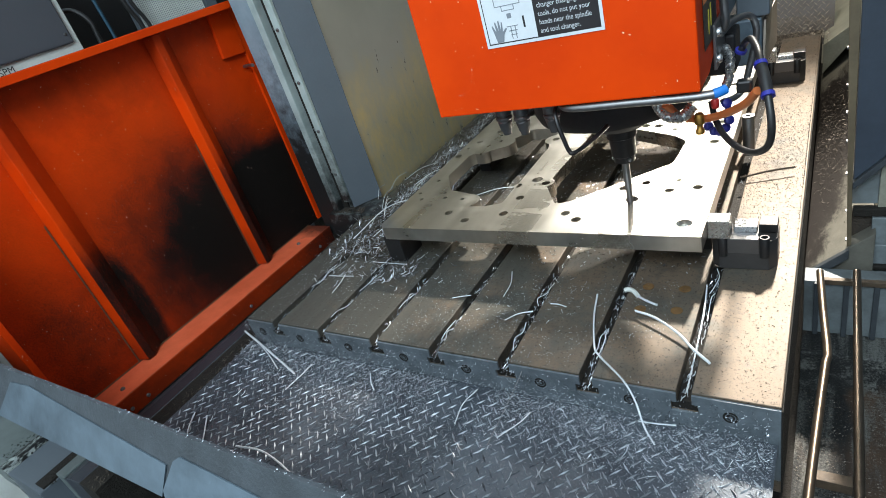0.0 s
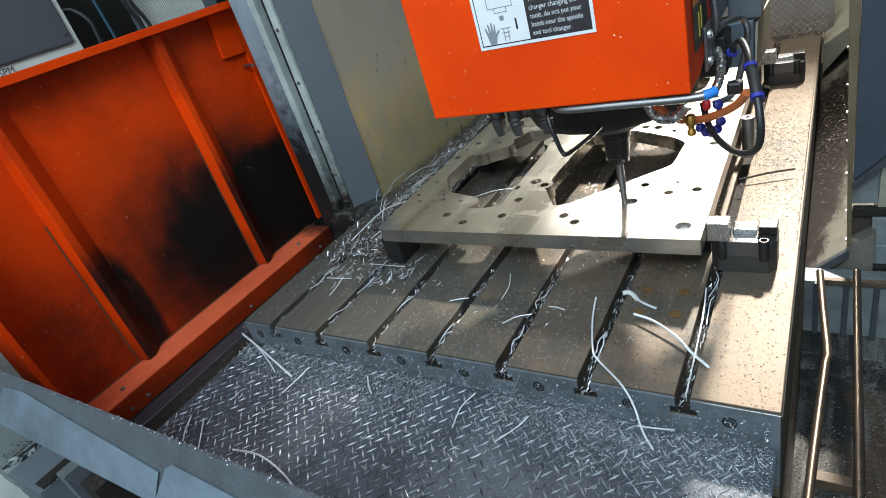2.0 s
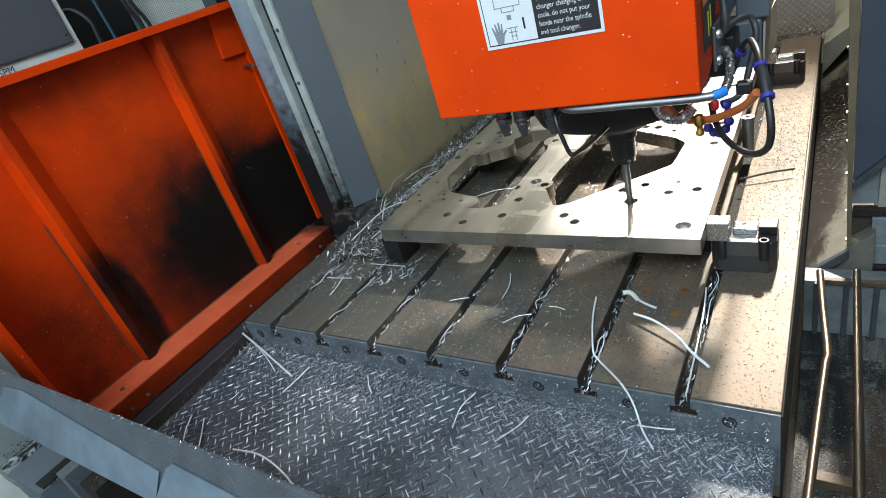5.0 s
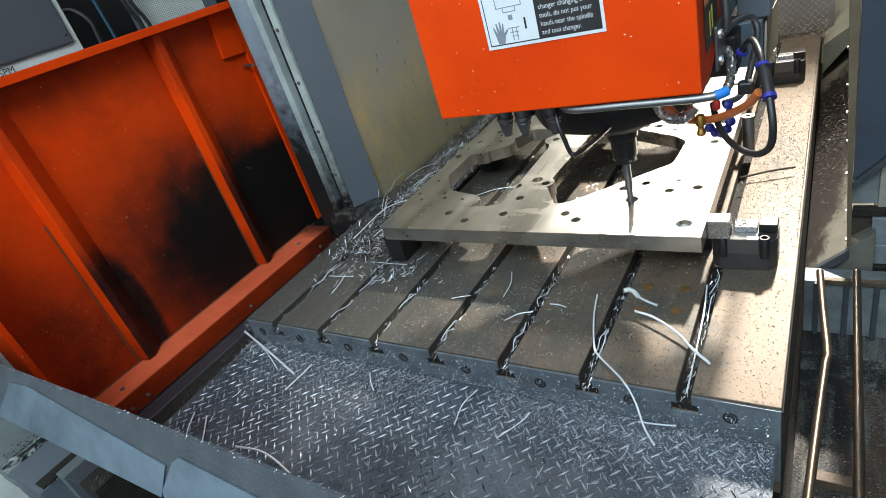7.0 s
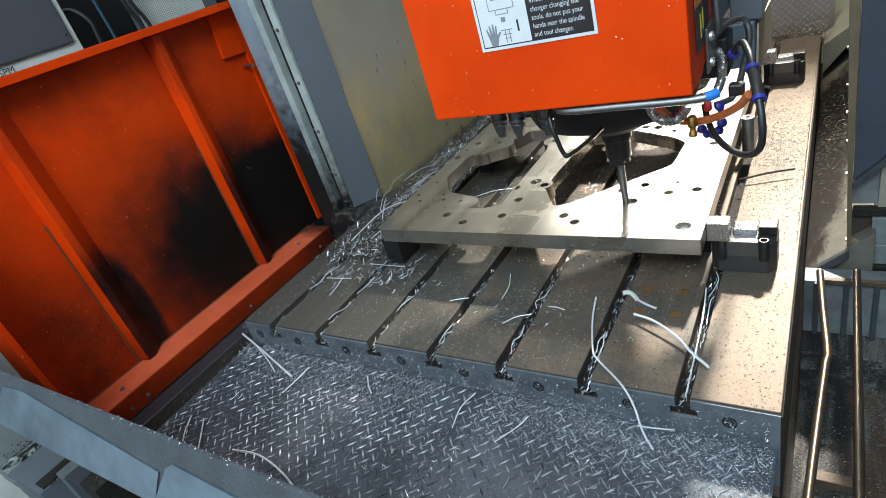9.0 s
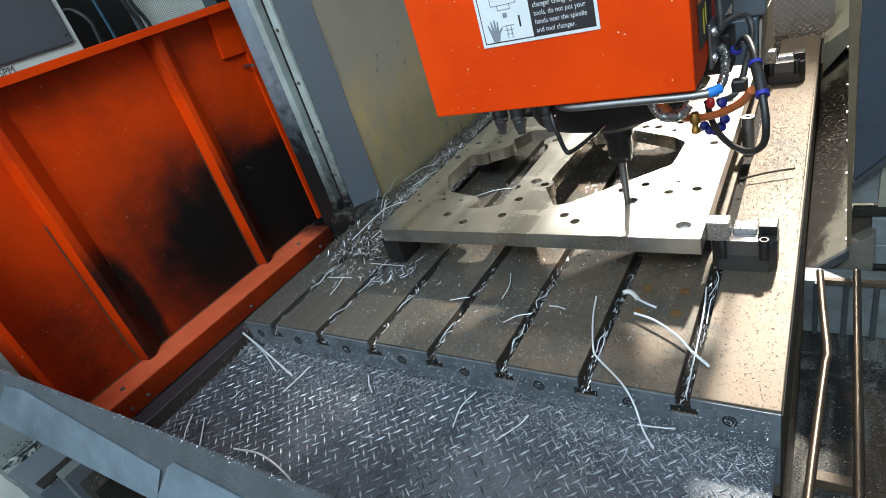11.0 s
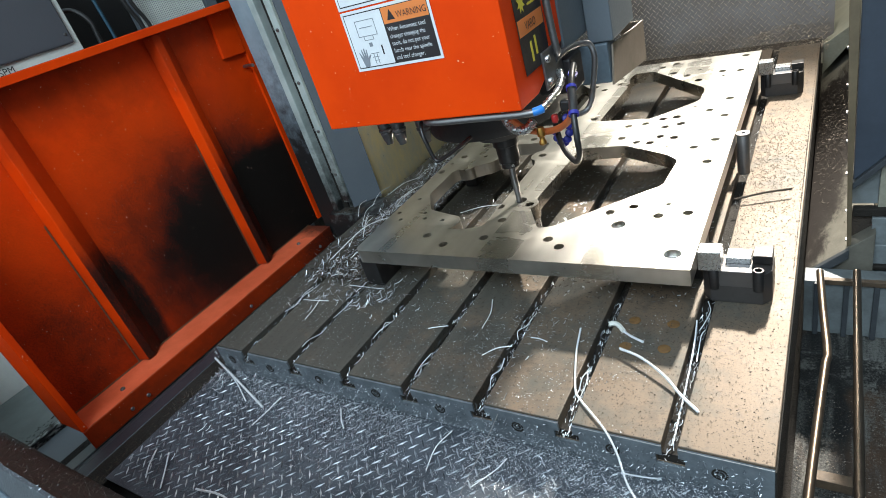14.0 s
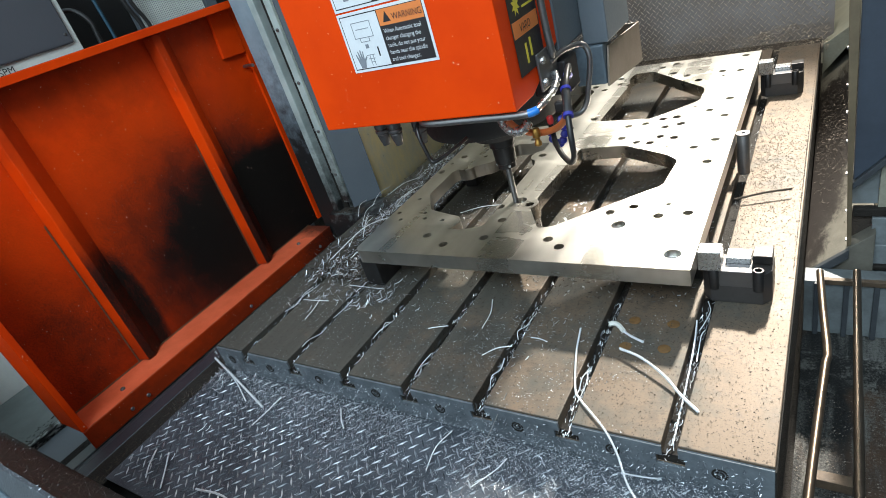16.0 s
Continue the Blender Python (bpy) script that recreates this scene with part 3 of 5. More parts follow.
def riser_bar(x0, x1, y0, y1):
    t = carried(thing("riser_bar", "blackened steel bar under the milled plate", "riser", "bars under the plate"))
    part("bar", boxed(x0, x1, y0, y1, 0.0, 0.0665), M_BLACKENED, t, bevel=0.002)


for a in ((0.160, 0.205, 0.258, 0.330), (0.790, 0.834, 0.36, 0.43), (0.790, 0.834, 1.16, 1.25), (0.170, 0.205, 1.16, 1.25), (0.17, 0.205, 0.72, 0.80)):
    riser_bar(*a)


def clamp(x, y):
    """Side clamp: low chamfered block with two screws, a slide and a jaw against the plate."""
    t = carried(thing("side_clamp", "black steel side clamp with bright jaw gripping the plate", "clamp", "side clamps"))
    w, d = 0.098, 0.055
    pts = [(x + 0.012, y), (x + w - 0.012, y), (x + w, y + 0.014), (x + w, y + d), (x, y + d), (x, y + 0.014)]
    part("base", prism(pts, "z", 0.0, 0.056), M_CLAMP, t, bevel=0.0015)
    for u in (0.018, 0.080):
        sc = part("screw", turned([(0.0082, 0.026), (0.0082, 0.0615), (0.0072, 0.0628), (0.0050, 0.0628), (0.0048, 0.056)], (x + u, y + 0.004, 0), 22), M_BLACKENED, t, "black socket screw", smooth=True)
        part("hex_socket", turned([(0.0046, 0.0562), (0.0046, 0.0580)], (x + u, y + 0.004, 0), 6), M_OIL, sc, "dark hexagon socket")
    part("front_bar", boxed(x + 0.026, x + 0.072, y - 0.0008, y + 0.022, 0.032, 0.0605), M_CLAMPBAR, t, "grey steel front bar", bevel=0.001)
    part("slide", boxed(x + 0.033, x + 0.068, y + 0.022, y + 0.050, 0.056, 0.0705), M_STEEL, t, "bright ground slide", bevel=0.001)
    part("jaw", boxed(x - 0.0035, x + 0.030, y - 0.004, y + 0.024, 0.062, 0.096), M_STEEL, t, "bright ground jaw", bevel=0.0012)
    part("back_rail", boxed(x + 0.070, x + w - 0.001, y + 0.024, y + 0.052, 0.0605, 0.0745), M_BLACKENED, t, bevel=0.001)


clamp(0.842, 0.304)
clamp(0.842, 1.208)

# ---- spindle head: all placed as it stands late in the clip, then moved as one ----
HX, HY = 0.464, 0.369
FX0, FX1, FY, FZ = 0.277, 0.643, 0.115, 0.381


def text_mesh(body, size, m, mat, parent, name="lettering", align="LEFT", squeeze=0.84):
    cu = bpy.data.curves.new(name, "FONT")
    cu.body, cu.size, cu.align_x, cu.extrude, cu.resolution_u = body, size, align, 0.0, 3
    ob = bpy.data.objects.new(name, cu)
    scene.collection.objects.link(ob)
    me = bpy.data.meshes.new_from_object(ob.evaluated_get(bpy.context.evaluated_depsgraph_get()))
    bpy.data.objects.remove(ob)
    bpy.data.curves.remove(cu)
    me.transform(m @ Matrix.Diagonal((squeeze, 1, 1, 1)))
    me.materials.clear()
    me.materials.append(mat)
    o = new(name, me)
    o.parent = parent
    return o


def flat(m, u0, u1, v0, v1, lift):
    return boxed(u0, u1, v0, v1, lift - 0.0004, lift, m=m)


def front_label(head):
    m = pose(0.384, FY, 0.470, 90)
    w = 0.159
    lab = part("warning_label", flat(m, 0, w, 0, 0.088, 0.0012), M_LABEL, head, "white warning sticker with black text panel")
    part("border", flat(m, 0.004, w - 0.004, 0.004, 0.084, 0.0014), M_INK, lab)
    part("picture_field", flat(m, 0.0055, 0.074, 0.0055, 0.0825, 0.0017), M_LABEL, lab)
    part("text_field", flat(m, 0.0755, w - 0.005, 0.0050, 0.060, 0.0017), M_INK, lab)
    part("header_field", flat(m, 0.0755, w - 0.005, 0.0605, 0.0830, 0.0017), M_WARN, lab, "orange warning header")
    # outline of the spindle and tool above, an open palm below
    for u0, u1, v0, v1 in ((0.022, 0.058, 0.0720, 0.0730), (0.022, 0.023, 0.050, 0.072), (0.057, 0.058, 0.050, 0.072), (0.022, 0.058, 0.0495, 0.0505), (0.028, 0.052, 0.062, 0.063), (0.031, 0.032, 0.044, 0.0495),
                           (0.048, 0.049, 0.044, 0.0495), (0.031, 0.049, 0.0435, 0.0445), (0.037, 0.043, 0.034, 0.040), (0.034, 0.050, 0.0235, 0.0245), (0.036, 0.048, 0.018, 0.0190), (0.039, 0.040, 0.008, 0.0235),
                           (0.045, 0.046, 0.008, 0.0235), (0.038, 0.047, 0.013, 0.0138)):
        part("pictogram", flat(m, u0, u1, v0, v1, 0.0020), M_GREYINK, lab)
    part("pictogram_arrow", flat(m, 0.0575, 0.0600, 0.020, 0.034, 0.0020), M_INK, lab)
    palm = [(0.017, 0.006), (0.026, 0.006), (0.029, 0.016), (0.034, 0.022), (0.0325, 0.0235), (0.0275, 0.019), (0.0285, 0.031), (0.0268, 0.0312), (0.0250, 0.021), (0.0242, 0.0335), (0.0222, 0.0335), (0.0215, 0.021),
            (0.0190, 0.0325), (0.0172, 0.0320), (0.0180, 0.020), (0.0140, 0.0285), (0.0125, 0.0275), (0.0150, 0.016)]
    bm = bmesh.new()
    bm.faces.new([bm.verts.new(m @ Vector((u, v, 0.0021))) for u, v in palm])
    part("palm_pictogram", bm, M_GREYINK, lab)
    tri = [(0.083, 0.065), (0.097, 0.065), (0.090, 0.080)]
    bm = bmesh.new()
    bm.faces.new([bm.verts.new(m @ Vector((u, v, 0.0022))) for u, v in tri])
    part("warning_triangle", bm, M_INK, lab)
    text_mesh("WARNING", 0.0128, m @ Matrix.Translation((0.100, 0.066, 0.0022)), M_INK, lab)
    for i, s in enumerate(("When Automatic tool", "changer changing the", "tools, do not put your", "hands near the spindle", "and tool changer.")):
        text_mesh(s, 0.0088, m @ Matrix.Translation((0.079, 0.0500 - 0.0102 * i, 0.0022)), M_LABEL, lab)
    up = part("upper_label", flat(m, 0.0, w, 0.0905, 0.20, 0.0012), M_LABEL, head, "white warning sticker")
    part("border", flat(m, 0.004, w - 0.004, 0.0945, 0.196, 0.0014), M_INK, up)
    part("picture_field", flat(m, 0.0055, 0.074, 0.096, 0.194, 0.0017), M_LABEL, up)
    part("pictogram", flat(m, 0.024, 0.034, 0.104, 0.125, 0.0020), M_GREYINK, up)


def side_label(head):
    m = pose(FX1, 0.150, 0.405, 90, 0, 90)
    lab = part("side_label", flat(m, 0.0, 0.092, 0.012, 0.19, 0.0012), M_INK, head, "black and yellow warning sticker")
    part("header_field", flat(m, 0.003, 0.089, 0.064, 0.086, 0.0015), M_WARN, lab)
    text_mesh("VARO", 0.0165, m @ Matrix.Translation((0.024, 0.069, 0.0020)), M_INK, lab)
    for i in range(5):
        part("text_bar", flat(m, 0.044, 0.084, 0.098 + 0.010 * i, 0.101 + 0.010 * i, 0.0017), M_YELLOW, lab)
    star = [(0.024 + (0.014 if i % 2 else 0.007) * math.cos(math.pi * i / 8), 0.106 + (0.015 if i % 2 else 0.008) * math.sin(math.pi * i / 8)) for i in range(16)]
    bm = bmesh.new()
    bm.faces.new([bm.verts.new(m @ Vector((u, v, 0.0018))) for u, v in star])
    part("yellow_burst", bm, M_YELLOW, lab)
    part("picture_bar", flat(m, 0.030, 0.036, 0.024, 0.052, 0.0017), M_YELLOW, lab)
    part("picture_bar", flat(m, 0.046, 0.052, 0.030, 0.056, 0.0017), M_YELLOW, lab)


def nozzle(head, x, y, z, s=1.0):
    n = part("coolant_nozzle", turned([(0.0095 * s, z), (0.0095 * s, z - 0.0168), (0.0118 * s, z - 0.0182), (0.0118 * s, z - 0.0266), (0.0095 * s, z - 0.0280), (0.0095 * s, z - 0.0364), (0.0108 * s, z - 0.0378),
                                       (0.0085 * s, z - 0.0504), (0.0070 * s, z - 0.0532), (0.0064 * s, z - 0.0580), (0.004 * s, z - 0.0580)], (x, y, 0), 18), M_CLAMPBAR, head, "jointed dark steel coolant nozzle", smooth=True)
    for dz in (0.016, 0.032):
        part("joint_ring", turned([(0.0112 * s, z - dz - 0.003), (0.0124 * s, z - dz - 0.0015), (0.0124 * s, z - dz + 0.0015), (0.0112 * s, z - dz + 0.003)], (x, y, 0), 18), M_CLAMPBAR, n, smooth=True)
    return n


def spindle_head():
    h = thing("spindle_head", "orange milling spindle head with warning stickers and hoses", "spindle head")
    # cover: folded sheet with open bottom, chamfered towards the back
    side = [(FY, FZ), (0.180, FZ + 0.0), (0.300, 0.425), (0.300, 1.15), (FY, 1.15)]
    bm = prism(side, "x", FX0, FX1)
    part("cover", bm, M_ORANGE, h, bevel=0.0022)
    front_label(h)
    side_label(h)
    # spindle nose
    part("nose", turned([(0.140, 0.44), (0.140, 0.304), (0.134, 0.290), (0.118, 0.284), (0.060, 0.266), (0.052, 0.252), (0.030, 0.250)], (HX, HY, 0), 56), M_BLACK, h, "black conical spindle nose", smooth=True)
    part("spindle_housing", boxed(0.285, 0.645, 0.302, 0.54, 0.405, 1.15), M_GREY, h, "slate grey spindle housing", bevel=0.004)
    tool = part("tool_holder", turned([(0.026, 0.252), (0.026, 0.228), (0.0225, 0.226), (0.0215, 0.192), (0.0185, 0.190), (0.0185, 0.180), (0.012, 0.178)], (HX, HY, 0), 32), M_BLACKENED, h, "black tool holder", smooth=True)
    for a in range(0, 360, 120):
        part("set_screw", turned([(0.003, -0.0005), (0.003, 0.0035)], (0, 0, 0), 10, m=Matrix.Translation((HX, HY, 0.186)) @ pose(0, 0, 0, 0, 0, a - 50) @ pose(0.0185, 0, 0, 0, 90)), M_STEEL, tool, "bright set screw")
    part("cutter", turned([(0.0068, 0.182), (0.0068, 0.125), (0.0058, 0.122), (0.0058, 0.080), (0.003, 0.080)], (HX, HY, 0), 16), M_CLAMPBAR, tool, "slim dark steel cutter", smooth=True)
    for x, y, z in ((0.361, 0.155, 0.390), (0.393, 0.150, 0.390), (0.433, 0.165, 0.384)):
        nozzle(h, x, y, z)
    # coolant pipe under the front edge and its bent return
    part("coolant_pipe", tube([(0.452, 0.160, 0.374), (0.478, 0.124, 0.374), (0.560, 0.121, 0.374), (0.625, 0.121, 0.3735), (0.648, 0.122, 0.374), (0.658, 0.124, 0.3745)], 0.0053, 12), M_DULL, h, "grey steel coolant pipe", smooth=True)
    part("spray_pipe", tube([(0.452, 0.165, 0.374), (0.450, 0.140, 0.368), (0.455, 0.128, 0.352), (0.461, 0.125, 0.330), (0.466, 0.125, 0.312), (0.473, 0.128, 0.307), (0.490, 0.160, 0.312), (0.503, 0.190, 0.319)], 0.0033, 10), M_BLACKENED, h, "bent thin steel spray pipe", smooth=True)
    part("hose_nut", tube([(0.655, 0.1235, 0.3745), (0.661, 0.126, 0.375), (0.667, 0.131, 0.376)], 0.0061, 14, 2), M_CYAN, h, "light blue collar", smooth=True)
    part("fitting", tube([(0.666, 0.130, 0.376), (0.666, 0.165, 0.377), (0.662, 0.215, 0.376)], 0.0046, 14, 6, waves=0.25, wave_len=0.013), M_STEEL, h, "bright threaded fitting", smooth=True)
    part("valve", boxed(0.672, 0.690, 0.176, 0.190, 0.352, 0.368), M_BLACKENED, h, "black valve", bevel=0.003)
    part("fitting", tube([(0.662, 0.21, 0.377), (0.658, 0.235, 0.384), (0.650, 0.25, 0.392)], 0.0056, 12, 4, waves=0.2, wave_len=0.012), M_STEEL, h, "bright threaded fitting", smooth=True)
    part("braided_hose", tube([(0.572, 0.190, 0.362), (0.576, 0.190, 0.340), (0.588, 0.190, 0.325), (0.606, 0.190, 0.324), (0.618, 0.195, 0.336)], 0.0078, 14, 10, waves=0.08, wave_len=0.004), M_STEEL, h, "steel braided hose", smooth=True)
    part("orange_hose", tube([(0.586, 0.185, 0.345), (0.600, 0.200, 0.320), (0.626, 0.213, 0.309), (0.655, 0.205, 0.317), (0.682, 0.180, 0.338), (0.697, 0.160, 0.360)], 0.0054, 14), M_HOSE_O, h, "orange hose", smooth=True)
    hose = part("black_hose", tube([(0.668, 0.255, 0.380), (0.674, 0.250, 0.392), (0.684, 0.225, 0.404), (0.695, 0.185, 0.402), (0.701, 0.160, 0.391), (0.710, 0.130, 0.366), (0.715, 0.115, 0.335), (0.712, 0.122, 0.308), (0.700, 0.140, 0.290), (0.684, 0.163, 0.281), (0.664, 0.190, 0.281), (0.648, 0.212, 0.290), (0.638, 0.230, 0.304), (0.634, 0.235, 0.325)], 0.0043, 12), M_RUBBER, h, "looped black rubber hose", smooth=True)
    part("sleeve", tube([(0.7005, 0.161, 0.3915), (0.706, 0.144, 0.379), (0.7105, 0.129, 0.365)], 0.0063, 12, 3), M_RUBBER, hose, smooth=True)
    for a, b in (((0.7000, 0.1625, 0.3925), (0.7012, 0.1588, 0.3897)), ((0.7100, 0.1310, 0.3667), (0.7110, 0.1272, 0.3633)), ((0.6685, 0.2545, 0.3810), (0.6700, 0.2535, 0.3840))):
        part("clip", tube([a, tuple((Vector(a) + Vector(b)) / 2), b], 0.0074, 16, 1), M_HOSE_B, hose, "blue hose clip", smooth=True)
    for x, y, z in ((0.622, 0.258, 0.290), (0.626, 0.252, 0.281), (0.634, 0.246, 0.276), (0.643, 0.240, 0.277), (0.650, 0.236, 0.284), (0.655, 0.236, 0.295), (0.655, 0.238, 0.307), (0.652, 0.240, 0.318)):
        part("hose_joint", turned([(0.003, -0.005), (0.0064, -0.0025), (0.0064, 0.0025), (0.003, 0.005)], (0, 0, 0), 14, m=pose(x, y, z, 40, 55, 0)), M_HOSE_B, h, "blue plastic hose joint", smooth=True)
    part("brass_drain", turned([(0.005, 0.322), (0.0066, 0.317), (0.0066, 0.308), (0.0042, 0.306), (0.0042, 0.301), (0.0058, 0.299), (0.0058, 0.294), (0.003, 0.292)], (0.624, 0.200, 0), 14), M_BRASS, h, "brass drain fitting", smooth=True)
    part("red_cap", turned([(0.004, 0.318), (0.0055, 0.321), (0.0055, 0.329), (0.004, 0.331)], (0.640, 0.225, 0), 14), M_RED, h, "red plastic cap", smooth=True)
    # rigid pipes on the side of the cover
    part("side_pipe", tube([(0.652, 0.235, 0.90), (0.652, 0.240, 0.60), (0.652, 0.245, 0.47), (0.653, 0.248, 0.425), (0.645, 0.262, 0.410)], 0.0055, 12), M_DULL, h, "upright steel pipe", smooth=True)
    part("bent_pipe", tube([(0.646, 0.250, 0.408), (0.655, 0.285, 0.413), (0.666, 0.320, 0.410), (0.675, 0.330, 0.404), (0.680, 0.330, 0.388), (0.678, 0.330, 0.368), (0.671, 0.330, 0.337), (0.664, 0.328, 0.310), (0.654, 0.320, 0.297), (0.638, 0.300, 0.298)], 0.0046, 12), M_DULL, h, "bent steel pipe", smooth=True)
    part("bracket", boxed(0.644, 0.648, 0.205, 0.275, 0.376, 0.432), M_DULL, h, "small steel bracket", bevel=0.001)
    for y, z in ((0.215, 0.388), (0.262, 0.418), (0.218, 0.42)):
        dome_screw("bracket_screw", (0.648, y, z), (1, 0, 0), 0.006, M_STEEL, h)
    part("junction_block", boxed(0.600, 0.660, 0.275, 0.33, 0.345, 0.40), M_BLACK, h, bevel=0.004)
    # ram side and chip guard behind the cover
    part("ram_cover", boxed(0.646, 0.690, 0.405, 0.54, 0.385, 1.15), M_GREY, h, "slate ram cover", bevel=0.003)
    part("lower_block", boxed(0.625, 0.680, 0.400, 0.450, 0.315, 0.384), M_APRON, h, "blue-grey block", bevel=0.003)
    part("chip_guard", prism([(0.398, 0.312), (0.62, 0.285), (0.62, 0.362), (0.420, 0.376)], "x", 0.681, 0.684), M_GUARD, h, "bent brown-stained steel chip guard")
    part("guard_flange", prism([(0.684, 0.285), (0.684, 0.362), (0.640, 0.362), (0.640, 0.285)], "y", 0.62, 0.623), M_GUARD, h)
    return h


HEAD = spindle_head()

# ---- enclosure: sooty orange side guard ----


def side_guard():
    g = thing("side_guard", "sooty orange steel side guard with upright ribs", "guard panel")
    y0, y1 = -0.346, 0.478
    part("sheet", boxed(-0.350, -0.345, y0, 0.545, -0.05, 0.615), M_SOOT, g)
    part("bottom_ledge", boxed(-0.345, -0.254, y0 + 0.002, y1, -0.051, -0.047), M_LEDGE, g, "orange ledge with glare painted into its colour", bevel=0.001)
    part("ledge_line", boxed(-0.3445, -0.341, y0 + 0.014, y1, -0.0468, -0.0448), M_BROWNLINE, g, "dark brown line along the ledge")
    part("bottom_face", boxed(-0.2535, -0.250, y0, y1 - 0.004, -0.094, -0.0465), M_FACE, g, bevel=0.001)
    part("top_rail", boxed(-0.345, -0.300, y0, 0.520, 0.604, 0.614), M_ORANGE, g, bevel=0.001)
    part("top_lip", boxed(-0.300, -0.296, y0, 0.500, 0.598, 0.615), M_ORANGE, g, bevel=0.001)
    part("far_flange", boxed(-0.3445, -0.336, 0.5200, 0.542, -0.047, 0.60), M_ORANGE, g, bevel=0.001)
    part("near_flange", boxed(-0.345, -0.254, y0, y0 + 0.013, -0.046, 0.597), M_ORANGE, g, bevel=0.001)
    for y in (0.256, -0.147):
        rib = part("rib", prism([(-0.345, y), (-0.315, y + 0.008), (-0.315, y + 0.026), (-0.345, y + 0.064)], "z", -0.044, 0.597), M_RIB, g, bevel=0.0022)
        part("rib_line", boxed(-0.3446, -0.3432, y - 0.0035, y - 0.0005, -0.044, 0.33), M_BROWNLINE, rib, "thin brown line beside the rib")
    part("corner_block", prism([(0.441, 0.4875), (0.5185, 0.483), (0.5185, 0.597), (0.451, 0.597)], "x", -0.3445, -0.334), M_ORANGE, g, bevel=0.002)
    for y in (-0.228, 0.373):
        dome_screw("screw", (-0.290, y, -0.047), (0, 0, 1), 0.0055, M_DULL, g)
    for y in (-0.205, -0.247, 0.12, 0.41):
        dome_screw("screw", (-0.250, y, -0.077), (1, 0, 0), 0.0045, M_DULL, g)
    part("latch_pin", tube([(-0.345, 0.500, 0.450), (-0.300, 0.487, 0.452), (-0.285, 0.480, 0.452)], 0.0045, 10, 3), M_DULL, g, "small dull latch pin", smooth=True)
    return g


side_guard()


def setting(name, bm, mat, label="", cat="", bevel=0.0):
    ob = part(name, bm, mat, None, bevel=bevel)
    return tagged(ob, label, cat, kind="structure")


def door_frame():
    """Upright painted channel between the guard and the back wall."""
    t = tagged(new("door_frame"), "grey-green painted steel channel with dome bolts", "frame", kind="structure")
    part("outer_strip", boxed(-0.277, -0.203, 0.484, 0.489, -0.08, 1.0), M_SOOTY, t, "blue-grey strip", bevel=0.001)
    part("rail", boxed(-0.203, -0.182, 0.474, 0.500, -0.06, 1.0), M_FRAME, t, bevel=0.0015)
    part("groove", boxed(-0.182, -0.163, 0.498, 0.502, -0.03, 1.0), M_OIL, t, "sooty groove")
    part("inner_strip", boxed(-0.163, -0.141, 0.487, 0.496, 0.03, 1.0), M_FRAME, t, bevel=0.001)
    for z in (0.12, 0.25, 0.385, 0.52, 0.62, 0.75):
        dome_screw("bolt", (-0.152, 0.487, z), (0, -1, 0), 0.0048, M_DULL, t)
        dome_screw("bolt", (-0.172, 0.498, z + 0.004), (0, -1, 0), 0.0048, M_DULL, t)
    part("foot_ledge", boxed(-0.215, -0.02, 0.462, 0.56, 0.000, 0.006), M_FRAME, t, "chip-strewn ledge", bevel=0.001)
    part("foot_front", boxed(-0.215, -0.09, 0.458, 0.462, -0.07, 0.006), M_FRAME, t, bevel=0.001)


door_frame()
setting("wall_grey_post", prism([(-0.1405, 0.496), (-0.088, 0.568), (-0.094, 0.571), (-0.1465, 0.500)], "z", 0.008, 1.6), M_GREY, "slate grey painted post", "post", 0.001)
setting("wall_west", boxed(-0.105, -0.095, 0.573, 2.6, -0.17, 1.6), M_SHEET, "stainless steel side wall with golden glare painted low down", "wall")
setting("wall_foot", boxed(-0.095, -0.086, 0.50, 2.6, -0.17, -0.06), M_GRIME, "grimy foot of the side wall", "trim")

# way cover strip between the guard and the tread plate, and machine bed
setting("way_cover", prism([(-0.255, -0.100), (-0.215, -0.084), (-0.168, -0.076), (-0.162, -0.084), (-0.162, -0.30), (-0.255, -0.30)], "y", -0.42, 0.47), M_SLATE, "dark slate strip beside the guard", "way cover", 0.002)
setting("way_cover_edge", boxed(-0.290, -0.256, -0.42, 0.47, -0.30, -0.097), M_GREEN, "grey-green strip under the guard", "trim", 0.002)
setting("ledge_grime", boxed(-0.338, -0.302, -0.45, 0.47, -0.115, -0.110), M_OIL, "black grime along the ledge", "grime", 0.001)
setting("panel_grime", boxed(-0.515, -0.483, -0.435, 0.47, -0.120, -0.1165), M_OIL, "black grime along the panel", "grime", 0.001)
setting("plate_grime", boxed(-0.1615, -0.1015, -0.42, 0.45, -0.20, -0.0745), M_OIL, "black chips beside the tread plate", "grime")
setting("outer_ledge", boxed(-0.46, -0.300, -0.46, 0.47, -0.30, -0.115), M_GREY, "slate ledge with grime", "ledge", 0.002)
setting("ledge_rib", boxed(-0.480, -0.462, -0.46, 0.47, -0.30, -0.100), M_SPECKLE, "grimy grey-green rib", "trim", 0.002)
setting("outer_panel", boxed(-0.95, -0.482, -0.44, 0.47, -0.30, -0.120), M_GREEN, "grey-green painted panel below the guard", "panel", 0.003)
setting("floor", boxed(-14, 14, -14, 14, -0.95, -0.901), M_CONCRETE, "grey concrete hall floor", "floor")
setting("machine_bed", boxed(-1.6, 2.2, -1.4, 2.6, -0.90, -0.41), M_OIL, "oily machine bed covered in grime", "machine bed")

